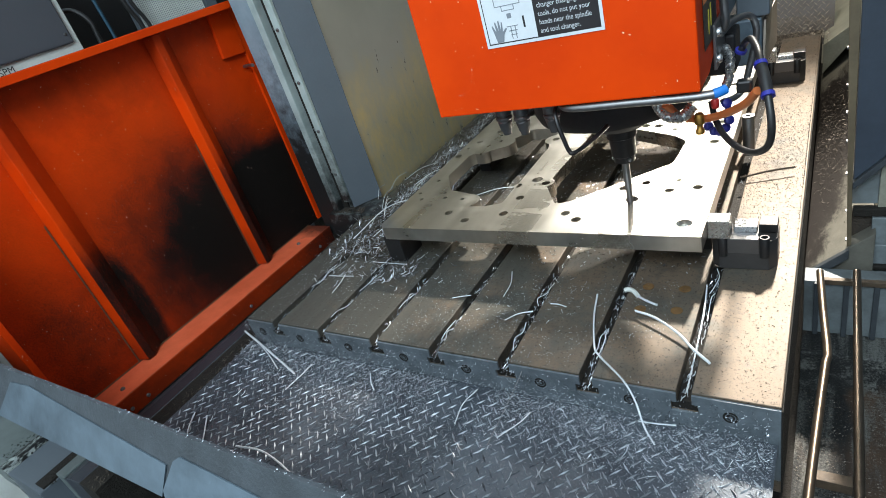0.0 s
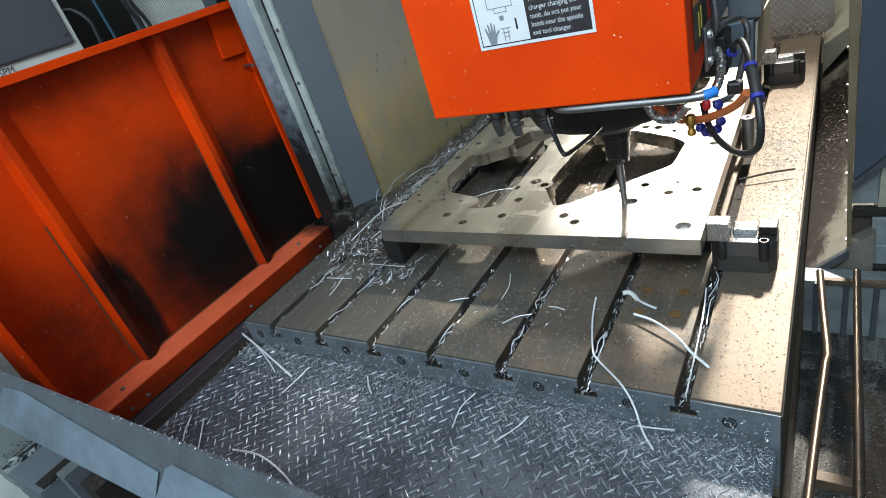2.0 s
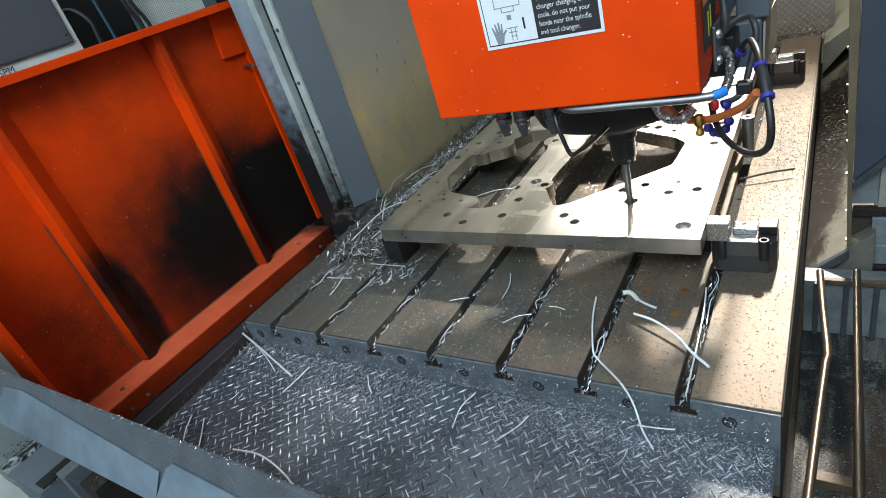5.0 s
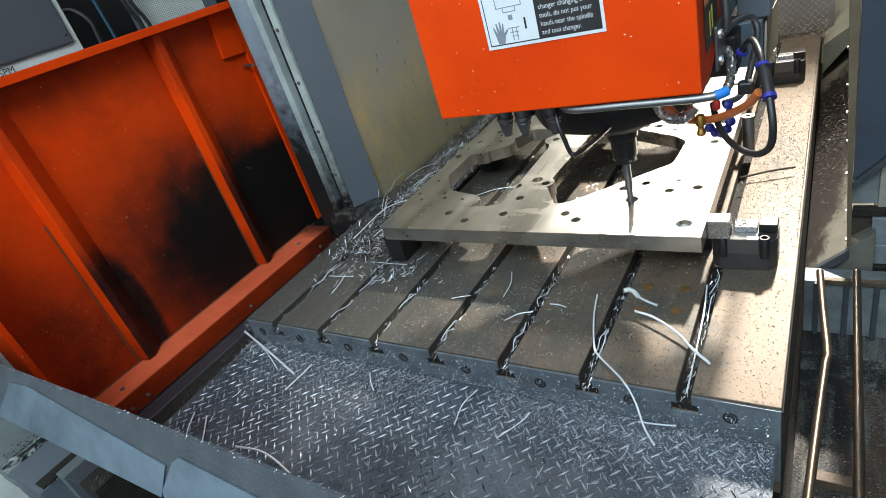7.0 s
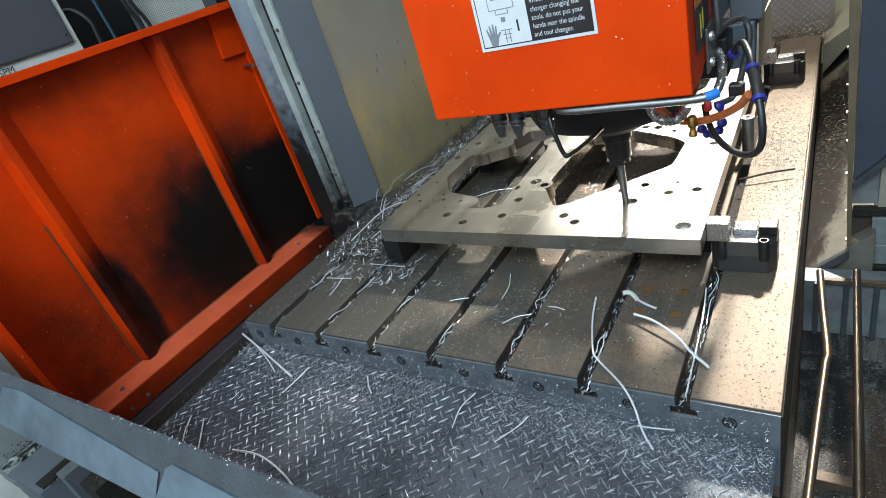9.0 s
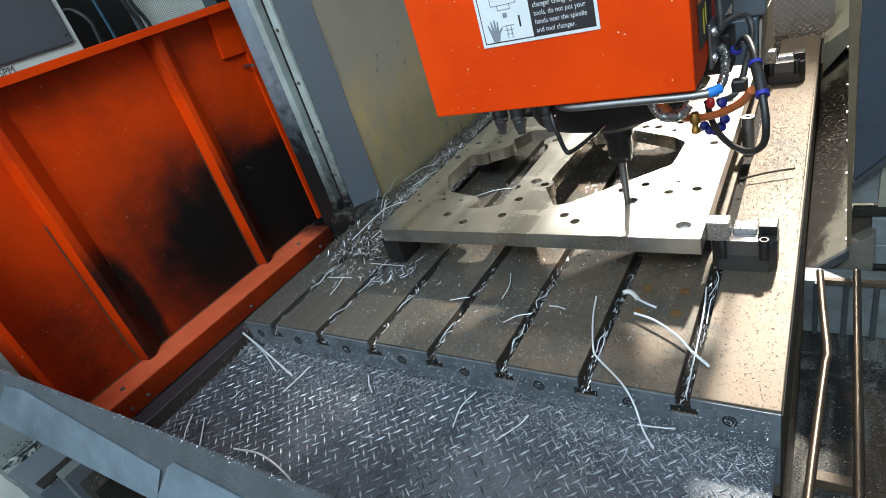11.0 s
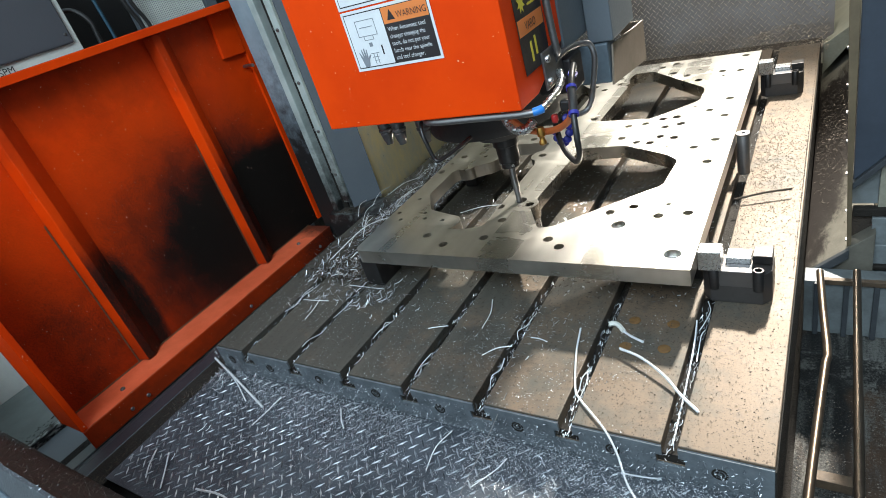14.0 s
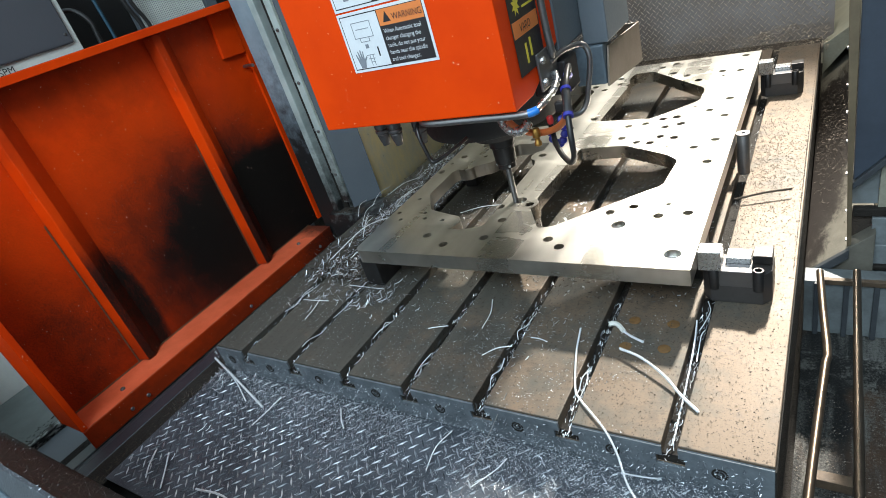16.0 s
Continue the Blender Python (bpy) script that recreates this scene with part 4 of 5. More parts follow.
# ---- right-hand gutter, rail and panels ----
setting("gutter_floor", boxed(0.972, 1.9, -0.9, 0.62, -0.41, -0.395), M_GUTTER, "grimy black gutter floor with pale streaks", "gutter")
SHELF = [(0.971, -0.183), (1.046, -0.118), (1.084, -0.085)]


def shelf_z(x):
    return -0.183 + (x - 0.971) * 0.867


setting("gutter_shelf", prism([(0.971, -0.30)] + SHELF + [(1.084, -0.30)], "y", 0.566, 1.90), M_SHELF, "sloping beige gutter shelf under black sludge", "gutter", 0.002)
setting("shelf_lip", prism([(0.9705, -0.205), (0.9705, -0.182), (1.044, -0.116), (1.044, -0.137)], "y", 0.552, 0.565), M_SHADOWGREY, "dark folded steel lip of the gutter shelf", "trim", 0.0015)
setting("gutter_guard", prism([(0.973, -0.16), (1.084, -0.02), (1.084, 0.02), (0.973, -0.06)], "y", 1.72, 2.4), M_BEIGE, "dirty beige gutter guard", "guard", 0.002)


def east_post():
    t = tagged(new("east_post"), "upright olive-brown steel post with small clips", "post", kind="structure")
    part("post_bar", prism([(1.0405, -0.128), (1.048, -0.128), (1.042, 0.021), (1.036, 0.345), (1.026, 0.90), (0.997, 0.90), (1.020, 0.348)], "y", 0.574, 0.586), M_OLIVE, t, "worn olive post", bevel=0.001)
    for z in (-0.11, -0.045, 0.035, 0.10, 0.155, 0.205, 0.27):
        x = 1.0405 - 0.043 * (z + 0.125)
        part("clip", boxed(x - 0.0028, x - 0.0004, 0.576, 0.584, z, z + 0.003), M_DULL, t, "small dull clip")


east_post()
EAST = [(1.0435, 0.017), (1.25, 0.240), (1.70, 0.240), (1.70, 2.2), (1.005, 2.2), (1.037, 0.345)]
setting("wall_east", prism(EAST, "y", 0.588, 0.596), M_NAVY, "scuffed navy painted wall panel", "wall", 0.001)
setting("wall_east_edge", prism([(1.0425, 0.000), (1.25, 0.223), (1.25, 0.238), (1.0425, 0.015)], "y", 0.580, 0.597), M_SHADOWGREY, "slate lower edge of the wall panel", "trim", 0.001)
setting("wall_east_outer", boxed(1.70, 1.75, -1.4, 2.6, -0.62, 2.2), M_GREY, "slate grey outer wall", "wall")
setting("wall_east_inner", boxed(1.085, 1.10, 0.60, 2.6, -0.30, 2.2), M_BEIGE, "dirty beige inner wall", "wall")
setting("east_lower_panel", boxed(1.0435, 1.6, 0.610, 0.620, -0.045, 0.26), M_PALE, "pale blue-grey lower panel", "panel", 0.001)
setting("east_black_ledge", boxed(1.046, 1.6, 0.592, 0.609, -0.064, -0.047), M_OIL, "black ledge caked with chips", "ledge", 0.002)
setting("east_recess", boxed(1.046, 1.083, 0.604, 0.612, -0.1235, -0.0645), M_GRIME, "brown grimy recess under the black ledge", "recess", 0.001)
setting("east_block", boxed(1.0775, 1.6, 0.588, 0.6035, -0.1235, -0.0645), M_PALE, "pale blue-grey block beside the recess", "panel", 0.002)
setting("east_trough", boxed(1.046, 1.6, 0.586, 0.603, -0.30, -0.124), M_PALE, "pale blue-grey trough under the recess", "trough", 0.002)
setting("trough_grime", boxed(1.075, 1.6, 0.574, 0.5855, -0.176, -0.166), M_OIL, "black chips along the trough", "grime", 0.002)
setting("east_shelf", boxed(0.998, 1.6, 0.494, 0.5045, -0.160, -0.149), M_RUSTRAIL, "rusty steel shelf edge", "ledge", 0.001)
setting("east_box", boxed(0.973, 1.6, 0.505, 0.551, -0.29, -0.161), M_PALE, "pale blue-grey box front", "panel", 0.001)
# three thin dark upright strips proud of the box front
for x in (0.990, 1.038, 1.085):
    setting("box_strip", boxed(x, x + 0.009, 0.496, 0.5045, -0.29, -0.161), M_SHADOWGREY, "dark upright strip on the box front", "gusset", 0.001)
setting("gutter_ledge", boxed(0.972, 1.6, 0.44, 0.560, -0.40, -0.291), M_GUTTER, "grimy gutter ledge", "ledge", 0.002)
setting("gutter_bar", boxed(1.000, 1.062, 0.200, 0.222, -0.394, -0.372), M_RUSTRAIL, "rusty cross bar in the gutter", "bar", 0.001)


def rods():
    for pts, lab in (([(0.9985, 0.452, -0.10), (1.0065, 0.34, -0.105), (1.0145, 0.235, -0.104), (1.012, 0.20, -0.103), (1.004, 0.05, -0.102), (0.999, -0.06, -0.10), (0.995, -0.16, -0.10)], "bent tarnished steel rod over the gutter"),
                     ([(1.0545, 0.458, -0.10), (1.0535, 0.25, -0.10), (1.0525, 0.0, -0.10), (1.0515, -0.16, -0.10)], "straight tarnished steel rod over the gutter")):
        t = thing("steel_rod", lab, "rod", "rods over the gutter")
        part("rod", tube(pts, 0.0062, 12), M_ROD, t, smooth=True)
        y = pts[-1][1]
        part("support", boxed(pts[-1][0] - 0.006, pts[-1][0] + 0.006, y, y + 0.012, -0.395, -0.10), M_ROD, t)


rods()

# ---- behind the guard: cabinet, cables and mesh ----


def cabinet():
    t = thing("control_cabinet", "dark grey cabinet with dirty white edge and black lettering", "cabinet")
    m = pose(-0.80, 0.361, 0.604)
    part("body", boxed(-0.3, 0.0, -0.9, 0.0, -1.01, 0.34, m=m), M_WHITE, t, "dirty white cabinet body", bevel=0.003)
    door = part("door", boxed(0.0, 0.010, -0.9, -0.019, 0.029, 0.345, m=m), M_CABINET, t, "dark grey door", bevel=0.005)
    dome_screw("screw", m @ Vector((0.010, -0.034, 0.055)), (1, 0, 0), 0.004, M_DULL, door)
    text_mesh("SPM", 0.024, m @ pose(0.0010, -0.240, 0.005, 90, 0, 90), M_INK, t, squeeze=1.0)


cabinet()
# black sheet stands in for the unlit cavity behind the cables
setting("dark_cavity_sheet", boxed(-1.25, -1.20, -1.4, 3.0, -0.62, 2.2), M_BLACK, "black sheet standing in for the unlit cavity", "wall")


def cables():
    for pts, r, mat, lab in (([(-0.80, 0.452, 0.90), (-0.80, 0.459, 0.722), (-0.80, 0.464, 0.623), (-0.80, 0.47, 0.40), (-0.80, 0.47, -0.405)], 0.005, M_TEAL, "dark blue cable behind the guard"),
                             ([(-0.80, 0.53, 0.90), (-0.80, 0.545, 0.70), (-0.80, 0.567, 0.611), (-0.79, 0.58, 0.40), (-0.79, 0.58, -0.405)], 0.007, M_RUBBER, "black cable behind the guard"),
                             ([(-0.79, 0.545, 0.90), (-0.79, 0.560, 0.70), (-0.79, 0.585, 0.611), (-0.78, 0.60, 0.40), (-0.78, 0.60, -0.405)], 0.006, M_RUBBER, "black cable behind the guard"),
                             ([(-0.86, 0.365, 0.715), (-0.84, 0.405, 0.712), (-0.82, 0.428, 0.672), (-0.82, 0.428, 0.62), (-0.82, 0.42, 0.40), (-0.82, 0.42, -0.405)], 0.007, M_RUBBER, "looped black cable behind the guard")):
        t = thing("cable", lab, "cable", "cables behind the guard")
        part("sheath", tube(pts, r, 10), mat, t, smooth=True)


cables()


def mesh_screen():
    t = thing("mesh_screen", "pale grey perforated steel screen", "screen")
    bm = bmesh.new()
    m = pose(-0.84, 0.60, 0.50, 90, 0, 82)
    for i in range(38):
        u = i * 0.006
        box(bm, u, u + 0.0026, 0.0, 0.40, -0.001, 0.001, m=m)
    for i in range(67):
        v = i * 0.006
        box(bm, 0.0, 0.225, v, v + 0.0026, -0.0008, 0.0008, m=m)
    part("grid", bm, M_WHITE, t)
    part("backing", boxed(-0.01, 0.24, -0.91, 0.42, -0.04, -0.035, m=m), M_GREY, t, "slate backing")
    part("edge_post", boxed(0.232, 0.27, -0.91, 0.42, -0.03, 0.01, m=m), M_GREY, t, "slate post")


mesh_screen()
# out of view: added to cut light from behind and brighten the plate's reflections
setting("unseen_roof", boxed(-0.4, 2.2, 0.75, 2.65, 2.2, 2.25), M_LIGHTBEIGE, "unseen pale roof added to block and bounce light", "roof")
setting("unseen_back_wall", boxed(-2.6, 2.2, 2.6, 2.65, -0.52, 2.2), M_LIGHTBEIGE, "unseen pale back wall added to brighten reflections", "wall")

# ---- swarf ----


def swarf(name, label, items, mat, kind="stuff"):
    """items: (x, y, z, length, width, heading, lean, curl). Thin bent slivers."""
    v, f = [], []
    for x, y, z, L, w, a, b, c in items:
        ca, sa = math.cos(a), math.sin(a)
        o = len(v)
        for s in (-1.0, 0.0, 1.0):
            u = s * L / 2
            side = c * L * (1 - s * s)
            hz = z + u * math.sin(b) + abs(u * math.sin(b)) + 0.0008
            for k in (-1, 1):
                lx, ly = u * math.cos(b), side + k * w / 2
                v.append((x + lx * ca - ly * sa, y + lx * sa + ly * ca, hz + (w * 0.5 if k > 0 else 0)))
        f += [(o, o + 2, o + 3, o + 1), (o + 2, o + 4, o + 5, o + 3)]
    me = bpy.data.meshes.new(name)
    me.from_pydata(v, [], f)
    me.materials.append(mat)
    return tagged(carried(new(name, me)), label, "swarf", kind=kind)


R = random.Random(7)


def sliver(x, y, z, l0, l1, w, lean=0.25):
    return (x, y, z, R.uniform(l0, l1), w * R.uniform(0.6, 1.4), R.uniform(0, math.pi * 2), R.uniform(0, lean), R.uniform(-0.10, 0.10))


def on_top(x, y):
    """Height of the surface at a place on the table."""
    if y < 0.002 or x < XL or x > XR:
        return ZA
    k = x / PITCH
    i = math.floor(k)
    if 0 <= i <= 6 and x - i * PITCH < SLOT:
        return -0.030
    return 0.0


def in_plate(x, y):
    return 0.16 < x < 0.842 and 0.246 < y < 1.316


def scatter():
    fine, dull, heap, slot, tread, bulk, under = [], [], [], [], [], [], []
    for _ in range(5200):
        x, y = R.uniform(XL, 0.80), R.uniform(0.005, 0.26)
        if noise.noise((x * 9, y * 9, 1.0)) + 0.25 * R.random() > 0.02 and on_top(x, y) == 0:
            fine.append(sliver(x, y, 0.0, 0.0008, 0.0022, 0.0007))
    for _ in range(7000):
        x = min(XR - 0.004, 0.845 + abs(R.gauss(0.062, 0.045)))
        y = R.uniform(0.40, 1.62) if R.random() < 0.45 else R.gauss(0.80, 0.16)
        if not 0.40 < y < 1.62:
            continue
        if on_top(x, y) == 0:
            dull.append(sliver(x, y, 0.0, 0.0008, 0.0026, 0.0012))
    for _ in range(900):
        x, y = R.uniform(0.70, XR - 0.003), R.uniform(0.005, 0.40)
        if on_top(x, y) == 0:
            dull.append(sliver(x, y, 0.0, 0.0008, 0.0024, 0.0012))
    for _ in range(6500):
        x, y = R.uniform(0.17, 0.83), R.uniform(0.28, 1.28)
        if on_top(x, y) == 0:
            (dull if R.random() < 0.6 else fine).append(sliver(x, y, 0.0, 0.002, 0.007, 0.0012))
    # drifts lying in the pockets
    for cx, cy, n, sx, sy in ((0.33, 0.62, 700, 0.06, 0.06), (0.36, 0.46, 450, 0.05, 0.05), (0.62, 0.64, 500, 0.08, 0.05), (0.60, 0.47, 350, 0.06, 0.05), (0.60, 1.05, 300, 0.06, 0.07)):
        for _ in range(n):
            x, y = R.gauss(cx, sx), R.gauss(cy, sy)
            if in_plate(x, y) and on_top(x, y) == 0:
                heap.append(sliver(x, y, 0.004 * R.random(), 0.0015, 0.008, 0.0008, 0.4))
    # banked against the left edge of the plate and the side wall
    for _ in range(5200):
        y = R.uniform(0.26, 1.28)
        u = abs(R.gauss(0, 0.5))
        x = 0.150 - u * 0.22
        if x < XL:
            continue
        top = 0.055 * math.exp(-((x - 0.07) / 0.07) ** 2) * (0.7 + 0.6 * noise.noise((x * 12, y * 7, 0))) * (1.0 if y > 0.42 else 0.45)
        heap.append(sliver(x, y, max(0.0, top) * R.random() ** 0.5, 0.006, 0.022, 0.0012, 0.6))
        under.append(sliver(x, y, max(0.0, top) * 0.8 * R.random(), 0.006, 0.020, 0.0022, 0.4))
    for _ in range(240):
        x, y = R.gauss(0.19, 0.06), R.gauss(0.215, 0.028)
        heap.append(sliver(x, y, abs(R.gauss(0, 0.010)), 0.006, 0.022, 0.0011, 0.4))
    for _ in range(130):
        x, y = R.gauss(0.05, 0.05), R.gauss(0.24, 0.06)
        heap.append(sliver(x, y, abs(R.gauss(0, 0.008)), 0.006, 0.022, 0.0011, 0.4))
    for cx, cy, n, s in ((0.09, 0.19, 40, 0.02), (0.56, 0.11, 80, 0.03), (0.60, 0.19, 160, 0.035), (0.50, 0.15, 60, 0.03), (-0.03, 0.16, 50, 0.03)):
        for _ in range(n):
            heap.append(sliver(R.gauss(cx, s), R.gauss(cy, s), 0.0, 0.0025, 0.010, 0.0005, 0.3))
    for i in range(7):
        for _ in range(400):
            y = R.uniform(0.0, 1.62) if R.random() < 0.5 else R.uniform(0.0, 0.30)
            slot.append(sliver(PITCH * i + R.uniform(0.003, SLOT - 0.003), y, -0.028 + 0.022 * R.random() ** 1.5, 0.003, 0.012, 0.0008, 0.5)[:5] + (math.pi / 2 + R.gauss(0, 0.35), R.uniform(0, 0.4), R.uniform(-0.15, 0.15)))
    # tread plate: fine needles thickest along the table's foot
    for _ in range(26000):
        x = R.uniform(-0.098, 0.96)
        y = -0.004 - abs(R.gauss(0, 0.055))
        if y < -0.285:
            continue
        d = noise.noise((x * 9, y * 9, 3.0))
        if d + 0.35 * R.random() > 0.0:
            tread.append(sliver(x, y, ZA + 0.0015, 0.0010, 0.0032, 0.0006, 0.25))
    # drifts of longer needles between clear patches
    for _ in range(3600):
        x, y = R.uniform(0.05, 0.955), -0.006 - abs(R.gauss(0, 0.10))
        if y > -0.285 and noise.noise((x * 7, y * 9, 8.0)) + 0.25 * R.random() > 0.12:
            tread.append(sliver(x, y, ZA + 0.002, 0.004, 0.010, 0.0006, 0.3))
    for _ in range(2600):
        x = R.uniform(-0.095, 0.955)
        tread.append(sliver(x, -0.0025, ZA + 0.002 + 0.055 * R.random() ** 2.2, 0.0015, 0.005, 0.0007, 0.5))
    for _ in range(110):
        tread.append(sliver(R.uniform(-0.098, 0.95), R.uniform(-0.285, -0.01), ZA + 0.002, 0.008, 0.026, 0.0010, 0.2))
    for _ in range(150):
        tread.append(sliver(-0.095 + abs(R.gauss(0, 0.05)), -0.002 - abs(R.gauss(0, 0.03)), ZA + 0.003, 0.006, 0.030, 0.0010, 0.3))
    for _ in range(1000):
        tread.append(sliver(R.uniform(-0.6, 0.8), -0.4365 + R.gauss(0, 0.0010), 0.3015, 0.0008, 0.0032, 0.0006, 0.3))
    for _ in range(2600):
        u = R.random()
        (tread if R.random() < 0.12 else dull).append(sliver(R.uniform(-0.75, 0.5), -0.4355 + 0.1235 * u, 0.2985 - 0.3685 * u, 0.001, 0.005, 0.0008, 0.3))
    # heap between the table's far end and the rear sheet
    for _ in range(7500):
        x, y = R.uniform(-0.08, 0.99), R.uniform(1.60, 1.85)
        top = 0.016 * (0.6 + noise.noise((x * 9, y * 9, 5))) + (y - 1.60) * 0.10
        bulk.append(sliver(x, y, -0.03 + max(0, top), 0.003, 0.011, 0.0013, 0.45))
    swarf("fine_swarf", "fine bright aluminium chips on the machine table", fine, M_CHIP)
    swarf("dull_swarf", "dull oily chips strewn along the table's edge", dull, M_DUST)
    swarf("heaped_swarf", "bright needle chips heaped beside the milled plate", heap, M_CHIP)
    swarf("oily_swarf", "black oily chips under the bright heap", under, M_DUST)
    swarf("slot_swarf", "needle chips lying in the T-slots", slot, M_CHIP)
    swarf("tread_swarf", "bright needle chips on the tread plate", tread, M_CHIP)
    swarf("rear_swarf", "dull chips heaped behind the machine table", bulk, M_MIDCHIP)


scatter()


def gutter_swarf():
    items = []
    for _ in range(1500):
        x, y = R.uniform(0.976, 1.08), R.gauss(1.20, 0.18)
        if 0.58 < y < 1.7:
            items.append(sliver(x, y, shelf_z(x) + 0.002 + 0.012 * R.random(), 0.003, 0.011, 0.0010, 0.7))
    for _ in range(2600):
        items.append(sliver(R.uniform(0.975, 1.25), R.uniform(-0.3, 0.44), -0.394, 0.0015, 0.006, 0.0009, 0.3))
    bright = []
    for _ in range(240):
        x = R.uniform(0.985, 1.08)
        bright.append(sliver(x, R.gauss(1.28, 0.16), shelf_z(x) + 0.010, 0.003, 0.009, 0.0010, 0.6))
    bright += [sliver(R.uniform(0.975, 1.2), R.uniform(-0.3, 0.44), -0.3935, 0.001, 0.004, 0.0010, 0.3) for _ in range(2200)]
    bright = [b for b in bright if b[1] < 0.44 or 0.58 < b[1] < 1.7]
    ob = swarf("bright_gutter_swarf", "bright chips scattered over the grimy gutter", bright, M_MIDCHIP)
    ON_TABLE.remove(ob)
    ob = swarf("gutter_swarf", "chips strewn in the grimy gutter", items, M_DUST)
    ON_TABLE.remove(ob)
    ledge = [sliver(R.uniform(-0.21, -0.09), R.uniform(0.465, 0.50), 0.006, 0.003, 0.014, 0.0012, 0.4) for _ in range(260)]
    band = [sliver(R.uniform(-0.140, -0.103), R.uniform(-0.42, 0.10), -0.074, 0.002, 0.009, 0.0012, 0.4) for _ in range(420)]
    ob = swarf("band_swarf", "chips in the black groove beside the tread plate", band, M_DUST)
    ON_TABLE.remove(ob)
    ob = swarf("ledge_swarf", "dark chips lying on the frame's foot ledge", ledge, M_DUST)
    ON_TABLE.remove(ob)


gutter_swarf()


def bed_swarf():
    bits = [sliver(R.uniform(-0.25, -0.16), R.uniform(-0.60, -0.425), -0.409, 0.001, 0.005, 0.0010, 0.3) for _ in range(500)]
    bits += [sliver(R.uniform(-0.60, 0.60), R.uniform(-0.90, -0.47), -0.409, 0.001, 0.005, 0.0010, 0.3) for _ in range(1800)]
    ob = swarf("bed_swarf", "small bright chips on the black oily machine bed", bits, M_CHIP)
    ON_TABLE.remove(ob)
    clots = [sliver(R.choice((-0.471, -0.300, -0.4985)) + R.gauss(0, 0.008), R.uniform(-0.44, 0.40), -0.0985 if R.random() < 0.5 else -0.112, 0.002, 0.007, 0.0022, 0.4) for _ in range(1500)]
    ob = swarf("clotted_swarf", "black oily chips clotted along the ledge", clots, M_OIL)
    ON_TABLE.remove(ob)


bed_swarf()
setting("rear_fill", boxed(-0.30, 0.967, 1.645, 1.85, -0.30, -0.045), M_GRIME, "grimy ledge behind the machine table", "ledge")
carried(bpy.data.objects["rear_fill"])


def strand(pts, r, label, mat=M_STRAND, coil=0.0):
    t = carried(thing("swarf_strand", label, "swarf strand", "long swarf strands"))
    line = spline(pts, 36 if coil else 14)
    if coil:
        out = []
        for i, p in enumerate(line):
            a = i * 2.1
            out.append(p + Vector((math.cos(a) * coil * 0.6, math.sin(a) * coil * 0.5, math.sin(a) * coil * 0.6)))
        line = out
    part("strand", tube(line, r * (1.3 if coil else 1.0), 6, 0), mat, t, smooth=not coil)


ZS = ZA + 0.006
strand([(0.672, 0.195, 0.005), (0.684, 0.136, 0.004), (0.706, 0.066, 0.003), (0.720, 0.046, 0.003), (0.765, 0.006, 0.003), (0.790, -0.022, -0.006), (0.806, -0.045, -0.030), (0.820, -0.055, -0.050)], 0.0011, "long twisted bright swarf strand over the table's edge", coil=0.0010)
strand([(0.748, 0.155, 0.010), (0.784, 0.139, 0.013), (0.823, 0.112, 0.010), (0.847, 0.088, 0.005), (0.874, 0.065, 0.002)], 0.0014, "curved twisted bright swarf strand on the table", coil=0.0014)
strand([(0.740, 0.203, 0.003), (0.755, 0.193, 0.003), (0.776, 0.184, 0.002)], 0.0020, "pale curled swarf tail on the table")
strand([(0.714, 0.214, 0.004), (0.722, 0.217, 0.0045), (0.731, 0.213, 0.004), (0.741, 0.202, 0.003)], 0.0042, "pale thick swarf curl on the table", M_WHITE)
strand([(0.131, -0.254, ZS), (0.197, -0.247, ZS), (0.279, -0.264, ZS), (0.345, -0.292, ZS)], 0.0020, "long pale swarf strand on the tread plate")
strand([(-0.127, 0.006, ZS + 0.012), (-0.02, -0.028, ZS + 0.008), (0.108, -0.070, ZS)], 0.0018, "thick straight pale swarf strand by the table's corner", coil=0.0008)
strand([(-0.095, 0.0, ZS + 0.004), (-0.01, -0.035, ZS), (0.055, -0.068, ZS)], 0.0010, "thin swarf strand by the table's corner", coil=0.0008)
strand([(0.056, -0.277, ZS), (0.025, -0.245, ZS), (-0.004, -0.216, ZS)], 0.0010, "straight swarf strand on the tread plate", coil=0.0008)
strand([(0.001, -0.272, ZS), (-0.02, -0.25, ZS), (-0.042, -0.218, ZS)], 0.0010, "thin swarf strand on the tread plate", coil=0.0008)
strand([(0.123, -0.113, ZS), (0.128, -0.07, ZS), (0.130, -0.038, ZS)], 0.0010, "short swarf strand on the tread plate", coil=0.0008)
strand([(0.584, -0.117, ZS), (0.597, -0.035, -0.03), (0.609, 0.030, 0.004)], 0.0007, "thin dull swarf strand leaning on the table", M_DULL)
strand([(0.843, 0.247, 0.004), (0.848, 0.191, 0.002), (0.850, 0.115, -0.006), (0.853, 0.009, -0.006)], 0.0009, "swarf strand lying along a T-slot", coil=0.001)
strand([(0.02, 0.30, 0.03), (0.05, 0.42, 0.05), (0.10, 0.50, 0.04), (0.15, 0.52, 0.06)], 0.0013, "long swarf strand curling over the heap")
strand([(0.85, 0.62, 0.012), (0.90, 0.64, 0.016), (0.945, 0.655, 0.016)], 0.0016, "dark twisted swarf strand beside the plate", M_DUST, coil=0.002)
strand([(0.24, 0.56, 0.01), (0.30, 0.575, 0.02), (0.36, 0.60, 0.012), (0.40, 0.62, 0.004)], 0.0010, "thin swarf strand in the pocket")


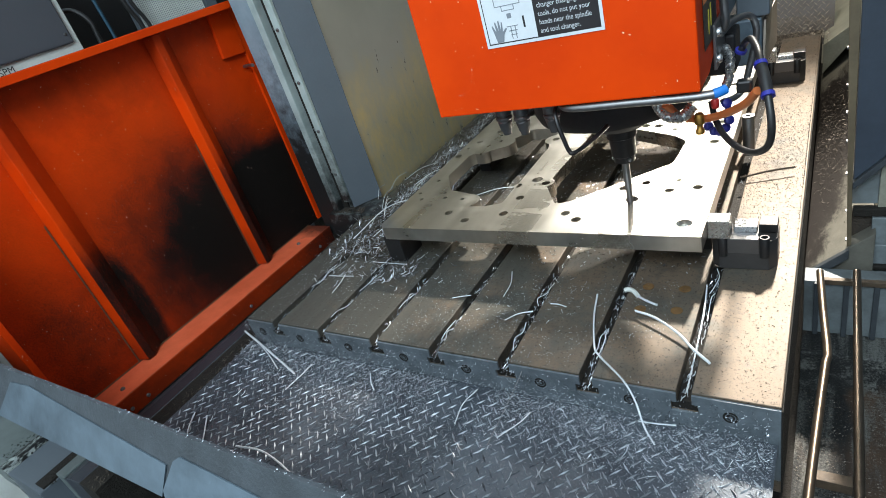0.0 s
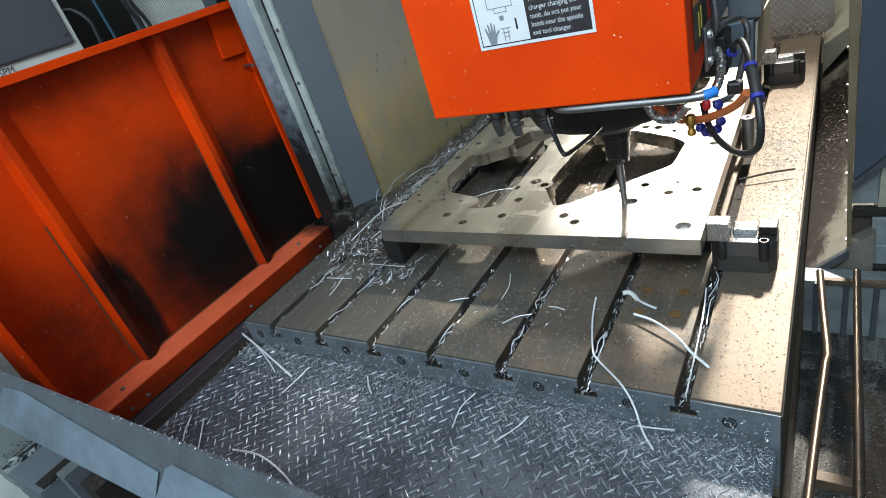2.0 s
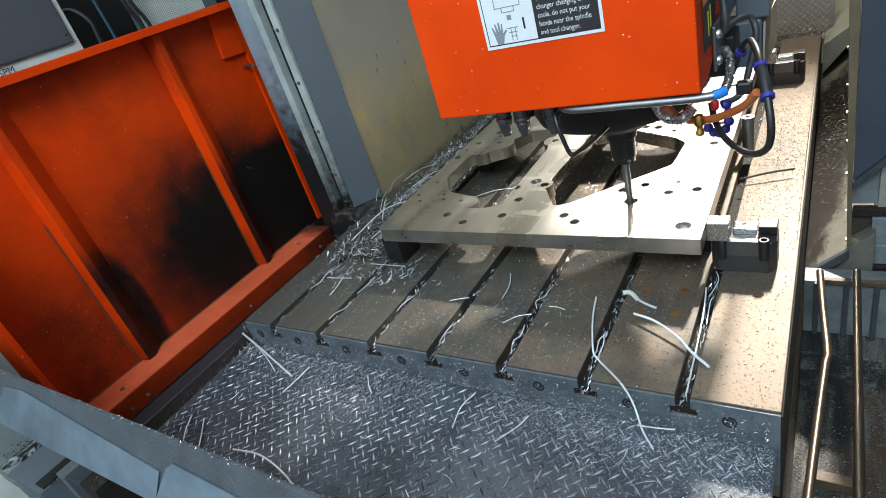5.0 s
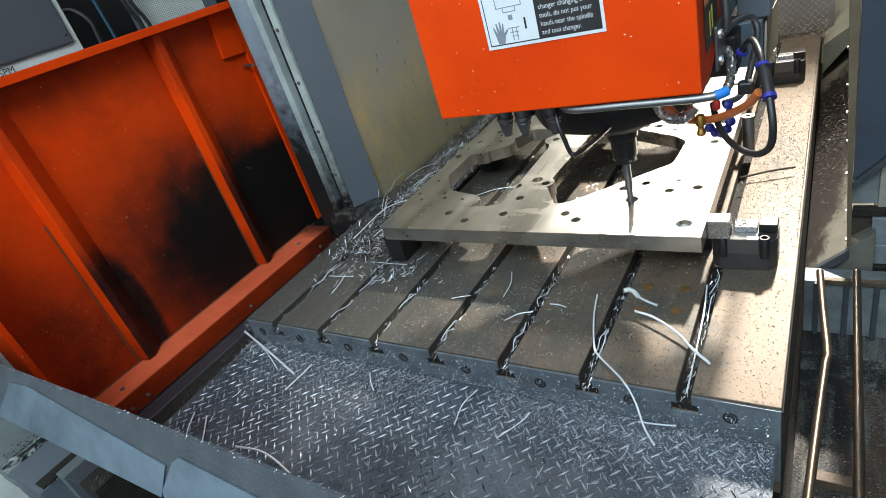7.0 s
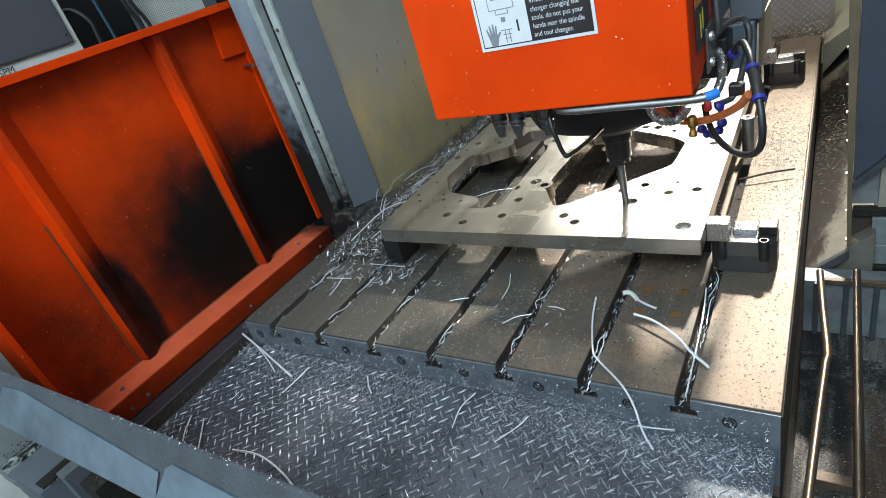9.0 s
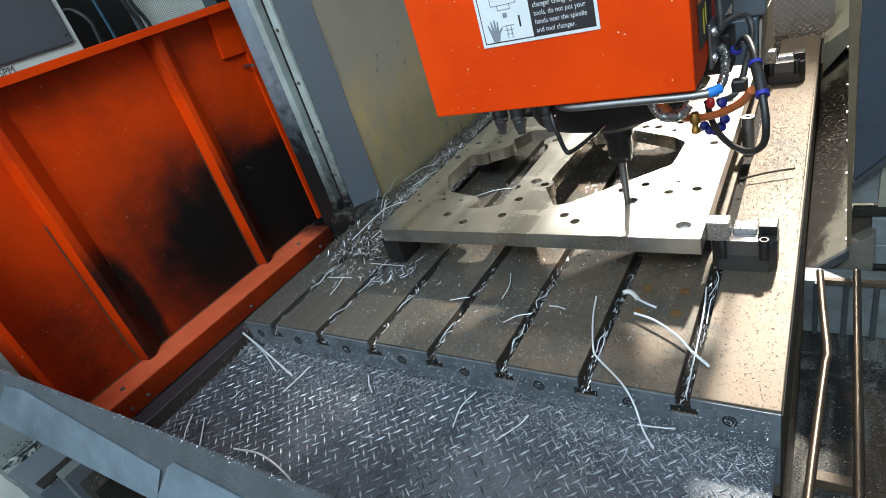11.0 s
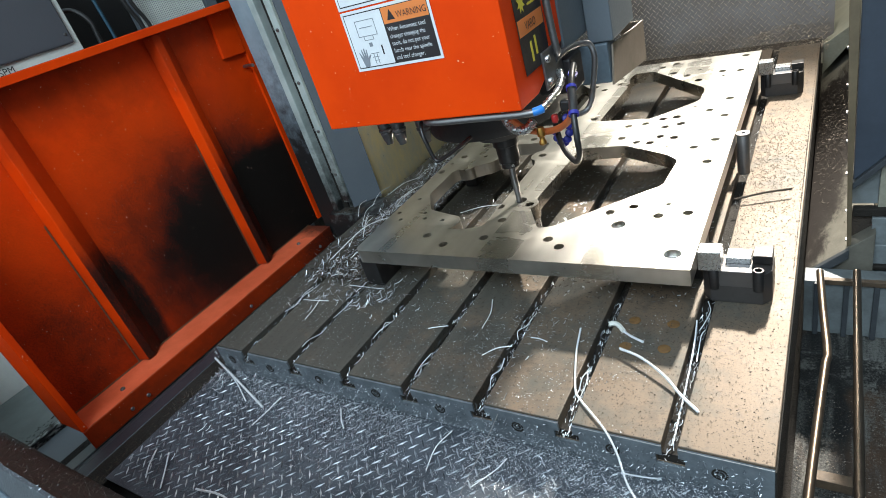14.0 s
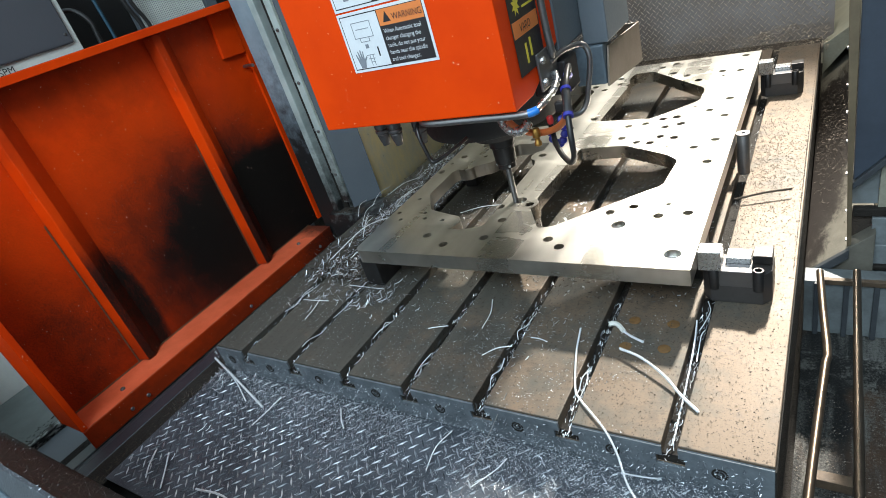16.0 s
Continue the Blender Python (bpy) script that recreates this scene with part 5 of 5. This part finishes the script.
def more_strands():
    flat_ones = (((0.480, 0.247), (0.496, 0.206), (0.501, 0.161)), ((0.070, 0.189), (0.084, 0.152), (0.092, 0.115)), ((0.025, 0.179), (0.066, 0.179), (0.104, 0.181)), ((0.596, 0.159), (0.613, 0.157), (0.630, 0.150)),
                 ((0.11, 0.246), (0.148, 0.243), (0.218, 0.240)), ((0.392, 0.145), (0.412, 0.151), (0.432, 0.155)), ((0.53, 0.10), (0.55, 0.12), (0.575, 0.128)))
    for pts in flat_ones:
        strand([(x, y, 0.003 + 0.002 * i) for i, (x, y) in enumerate(pts)], 0.0007, "short bright swarf strand on the machine table", coil=0.0005)
    for pts in (((0.515, -0.015), (0.505, -0.051), (0.512, -0.094)), ((0.624, -0.039), (0.616, -0.062), (0.593, -0.100)), ((0.281, -0.028), (0.300, -0.050), (0.318, -0.065)), ((0.786, -0.012), (0.812, -0.010), (0.837, -0.006))):
        strand([(x, y, ZS) for x, y in pts], 0.0008, "twisted bright swarf strand on the tread plate", coil=0.0008)
    for i in range(7):
        for _ in range(2):
            y = R.uniform(0.02, 0.24)
            n = R.uniform(0.04, 0.10)
            x = PITCH * i + SLOT / 2
            strand([(x + R.uniform(-0.006, 0.006), y + n * k / 3, -0.010 + 0.012 * R.random()) for k in range(4)], 0.0006, "bright swarf strand in a T-slot", coil=0.0004)
    # long needles thrown over the heap beside the plate
    for _ in range(18):
        x, y = R.uniform(-0.05, 0.13), R.uniform(0.27, 0.75)
        a, n = R.uniform(0.9, 2.2), R.uniform(0.05, 0.13)
        z = 0.022 + 0.025 * R.random()
        c = R.uniform(-0.006, 0.006)
        strand([(x, y, z), (x + math.cos(a) * n / 2 + c, y + math.sin(a) * n / 2, z + 0.010), (x + math.cos(a) * n, y + math.sin(a) * n, z)], 0.0008, "long bright swarf needle over the heap")


more_strands()

# ---- what moves ----
TABLE = [(0.0, 0.0), (0.5, -0.0026), (1.0, 0.0), (1.5, -0.0078), (2.0, -0.0086), (2.5, 0.0040), (3.0, 0.0020), (3.5, -0.0014), (4.0, -0.0026), (4.2, -0.0086), (4.5, 0.0), (5.0, -0.0078), (5.5, -0.0086), (6.0, 0.0040), (6.3, 0.0),
         (6.5, 0.0048), (7.0, -0.0008), (7.5, -0.0022), (8.0, 0.0004), (8.5, -0.0060), (9.0, -0.0086), (9.2, -0.0010), (9.5, 0.0040), (10.0, 0.0020), (10.5, -0.0014), (10.9, -0.0060), (11.3, -0.0084), (11.4, -0.0430), (11.5, -0.0776),
         (11.6, -0.0880), (12.0, -0.0886), (12.5, -0.0840), (13.0, -0.0864), (13.5, -0.0926), (14.0, -0.0936), (14.5, -0.0948), (15.0, -0.0940), (15.5, -0.0936), (16.0, -0.0936)]
SPINDLE = [(0.0, 0.232, 0.0022), (0.5, 0.2255, 0.0022), (1.0, 0.2309, 0.0014), (1.5, 0.2316, 0.0013), (2.0, 0.2213, 0.0012), (2.5, 0.219, 0.0005), (3.0, 0.2308, 0.0004), (3.5, 0.2308, 0.0004), (4.0, 0.2253, 0.0006), (4.2, 0.2211, 0.0003),
           (4.5, 0.2310, 0.0002), (5.0, 0.2316, 0.0002), (5.5, 0.2213, 0.0001), (6.0, 0.2200, 0.0), (6.3, 0.2334, 0.0), (6.5, 0.2308, 0.0002), (7.0, 0.2334, 0.0), (7.5, 0.2273, 0.0), (8.0, 0.2326, -0.0008), (8.5, 0.2333, -0.0010), (9.0, 0.2230, -0.0010),
           (9.2, 0.2313, -0.0010), (9.5, 0.2200, -0.0012), (10.0, 0.2308, -0.0014), (10.5, 0.2308, -0.0014), (10.9, 0.2270, 0.0), (11.3, 0.2240, 0.0200), (11.4, 0.1390, 0.0190), (11.5, 0.0424, 0.0180), (11.6, -0.0070, 0.0160), (11.75, -0.0165, 0.0060),
           (12.0, -0.0165, 0.0015), (12.5, -0.0106, 0.0015), (13.0, -0.0028, 0.0016), (13.5, 0.0019, 0.0013), (14.0, 0.0018, 0.0010), (14.5, 0.0, 0.0), (15.0, -0.0052, 0.0002), (15.5, -0.0063, 0.0001), (16.0, -0.0064, -0.0003)]


def motions():
    for ob in ON_TABLE:
        walk(ob, [(t, pose(0, y, 0)) for t, y in TABLE])
    walk(HEAD, [(t, pose(x, 0, z)) for t, x, z in SPINDLE])


motions()
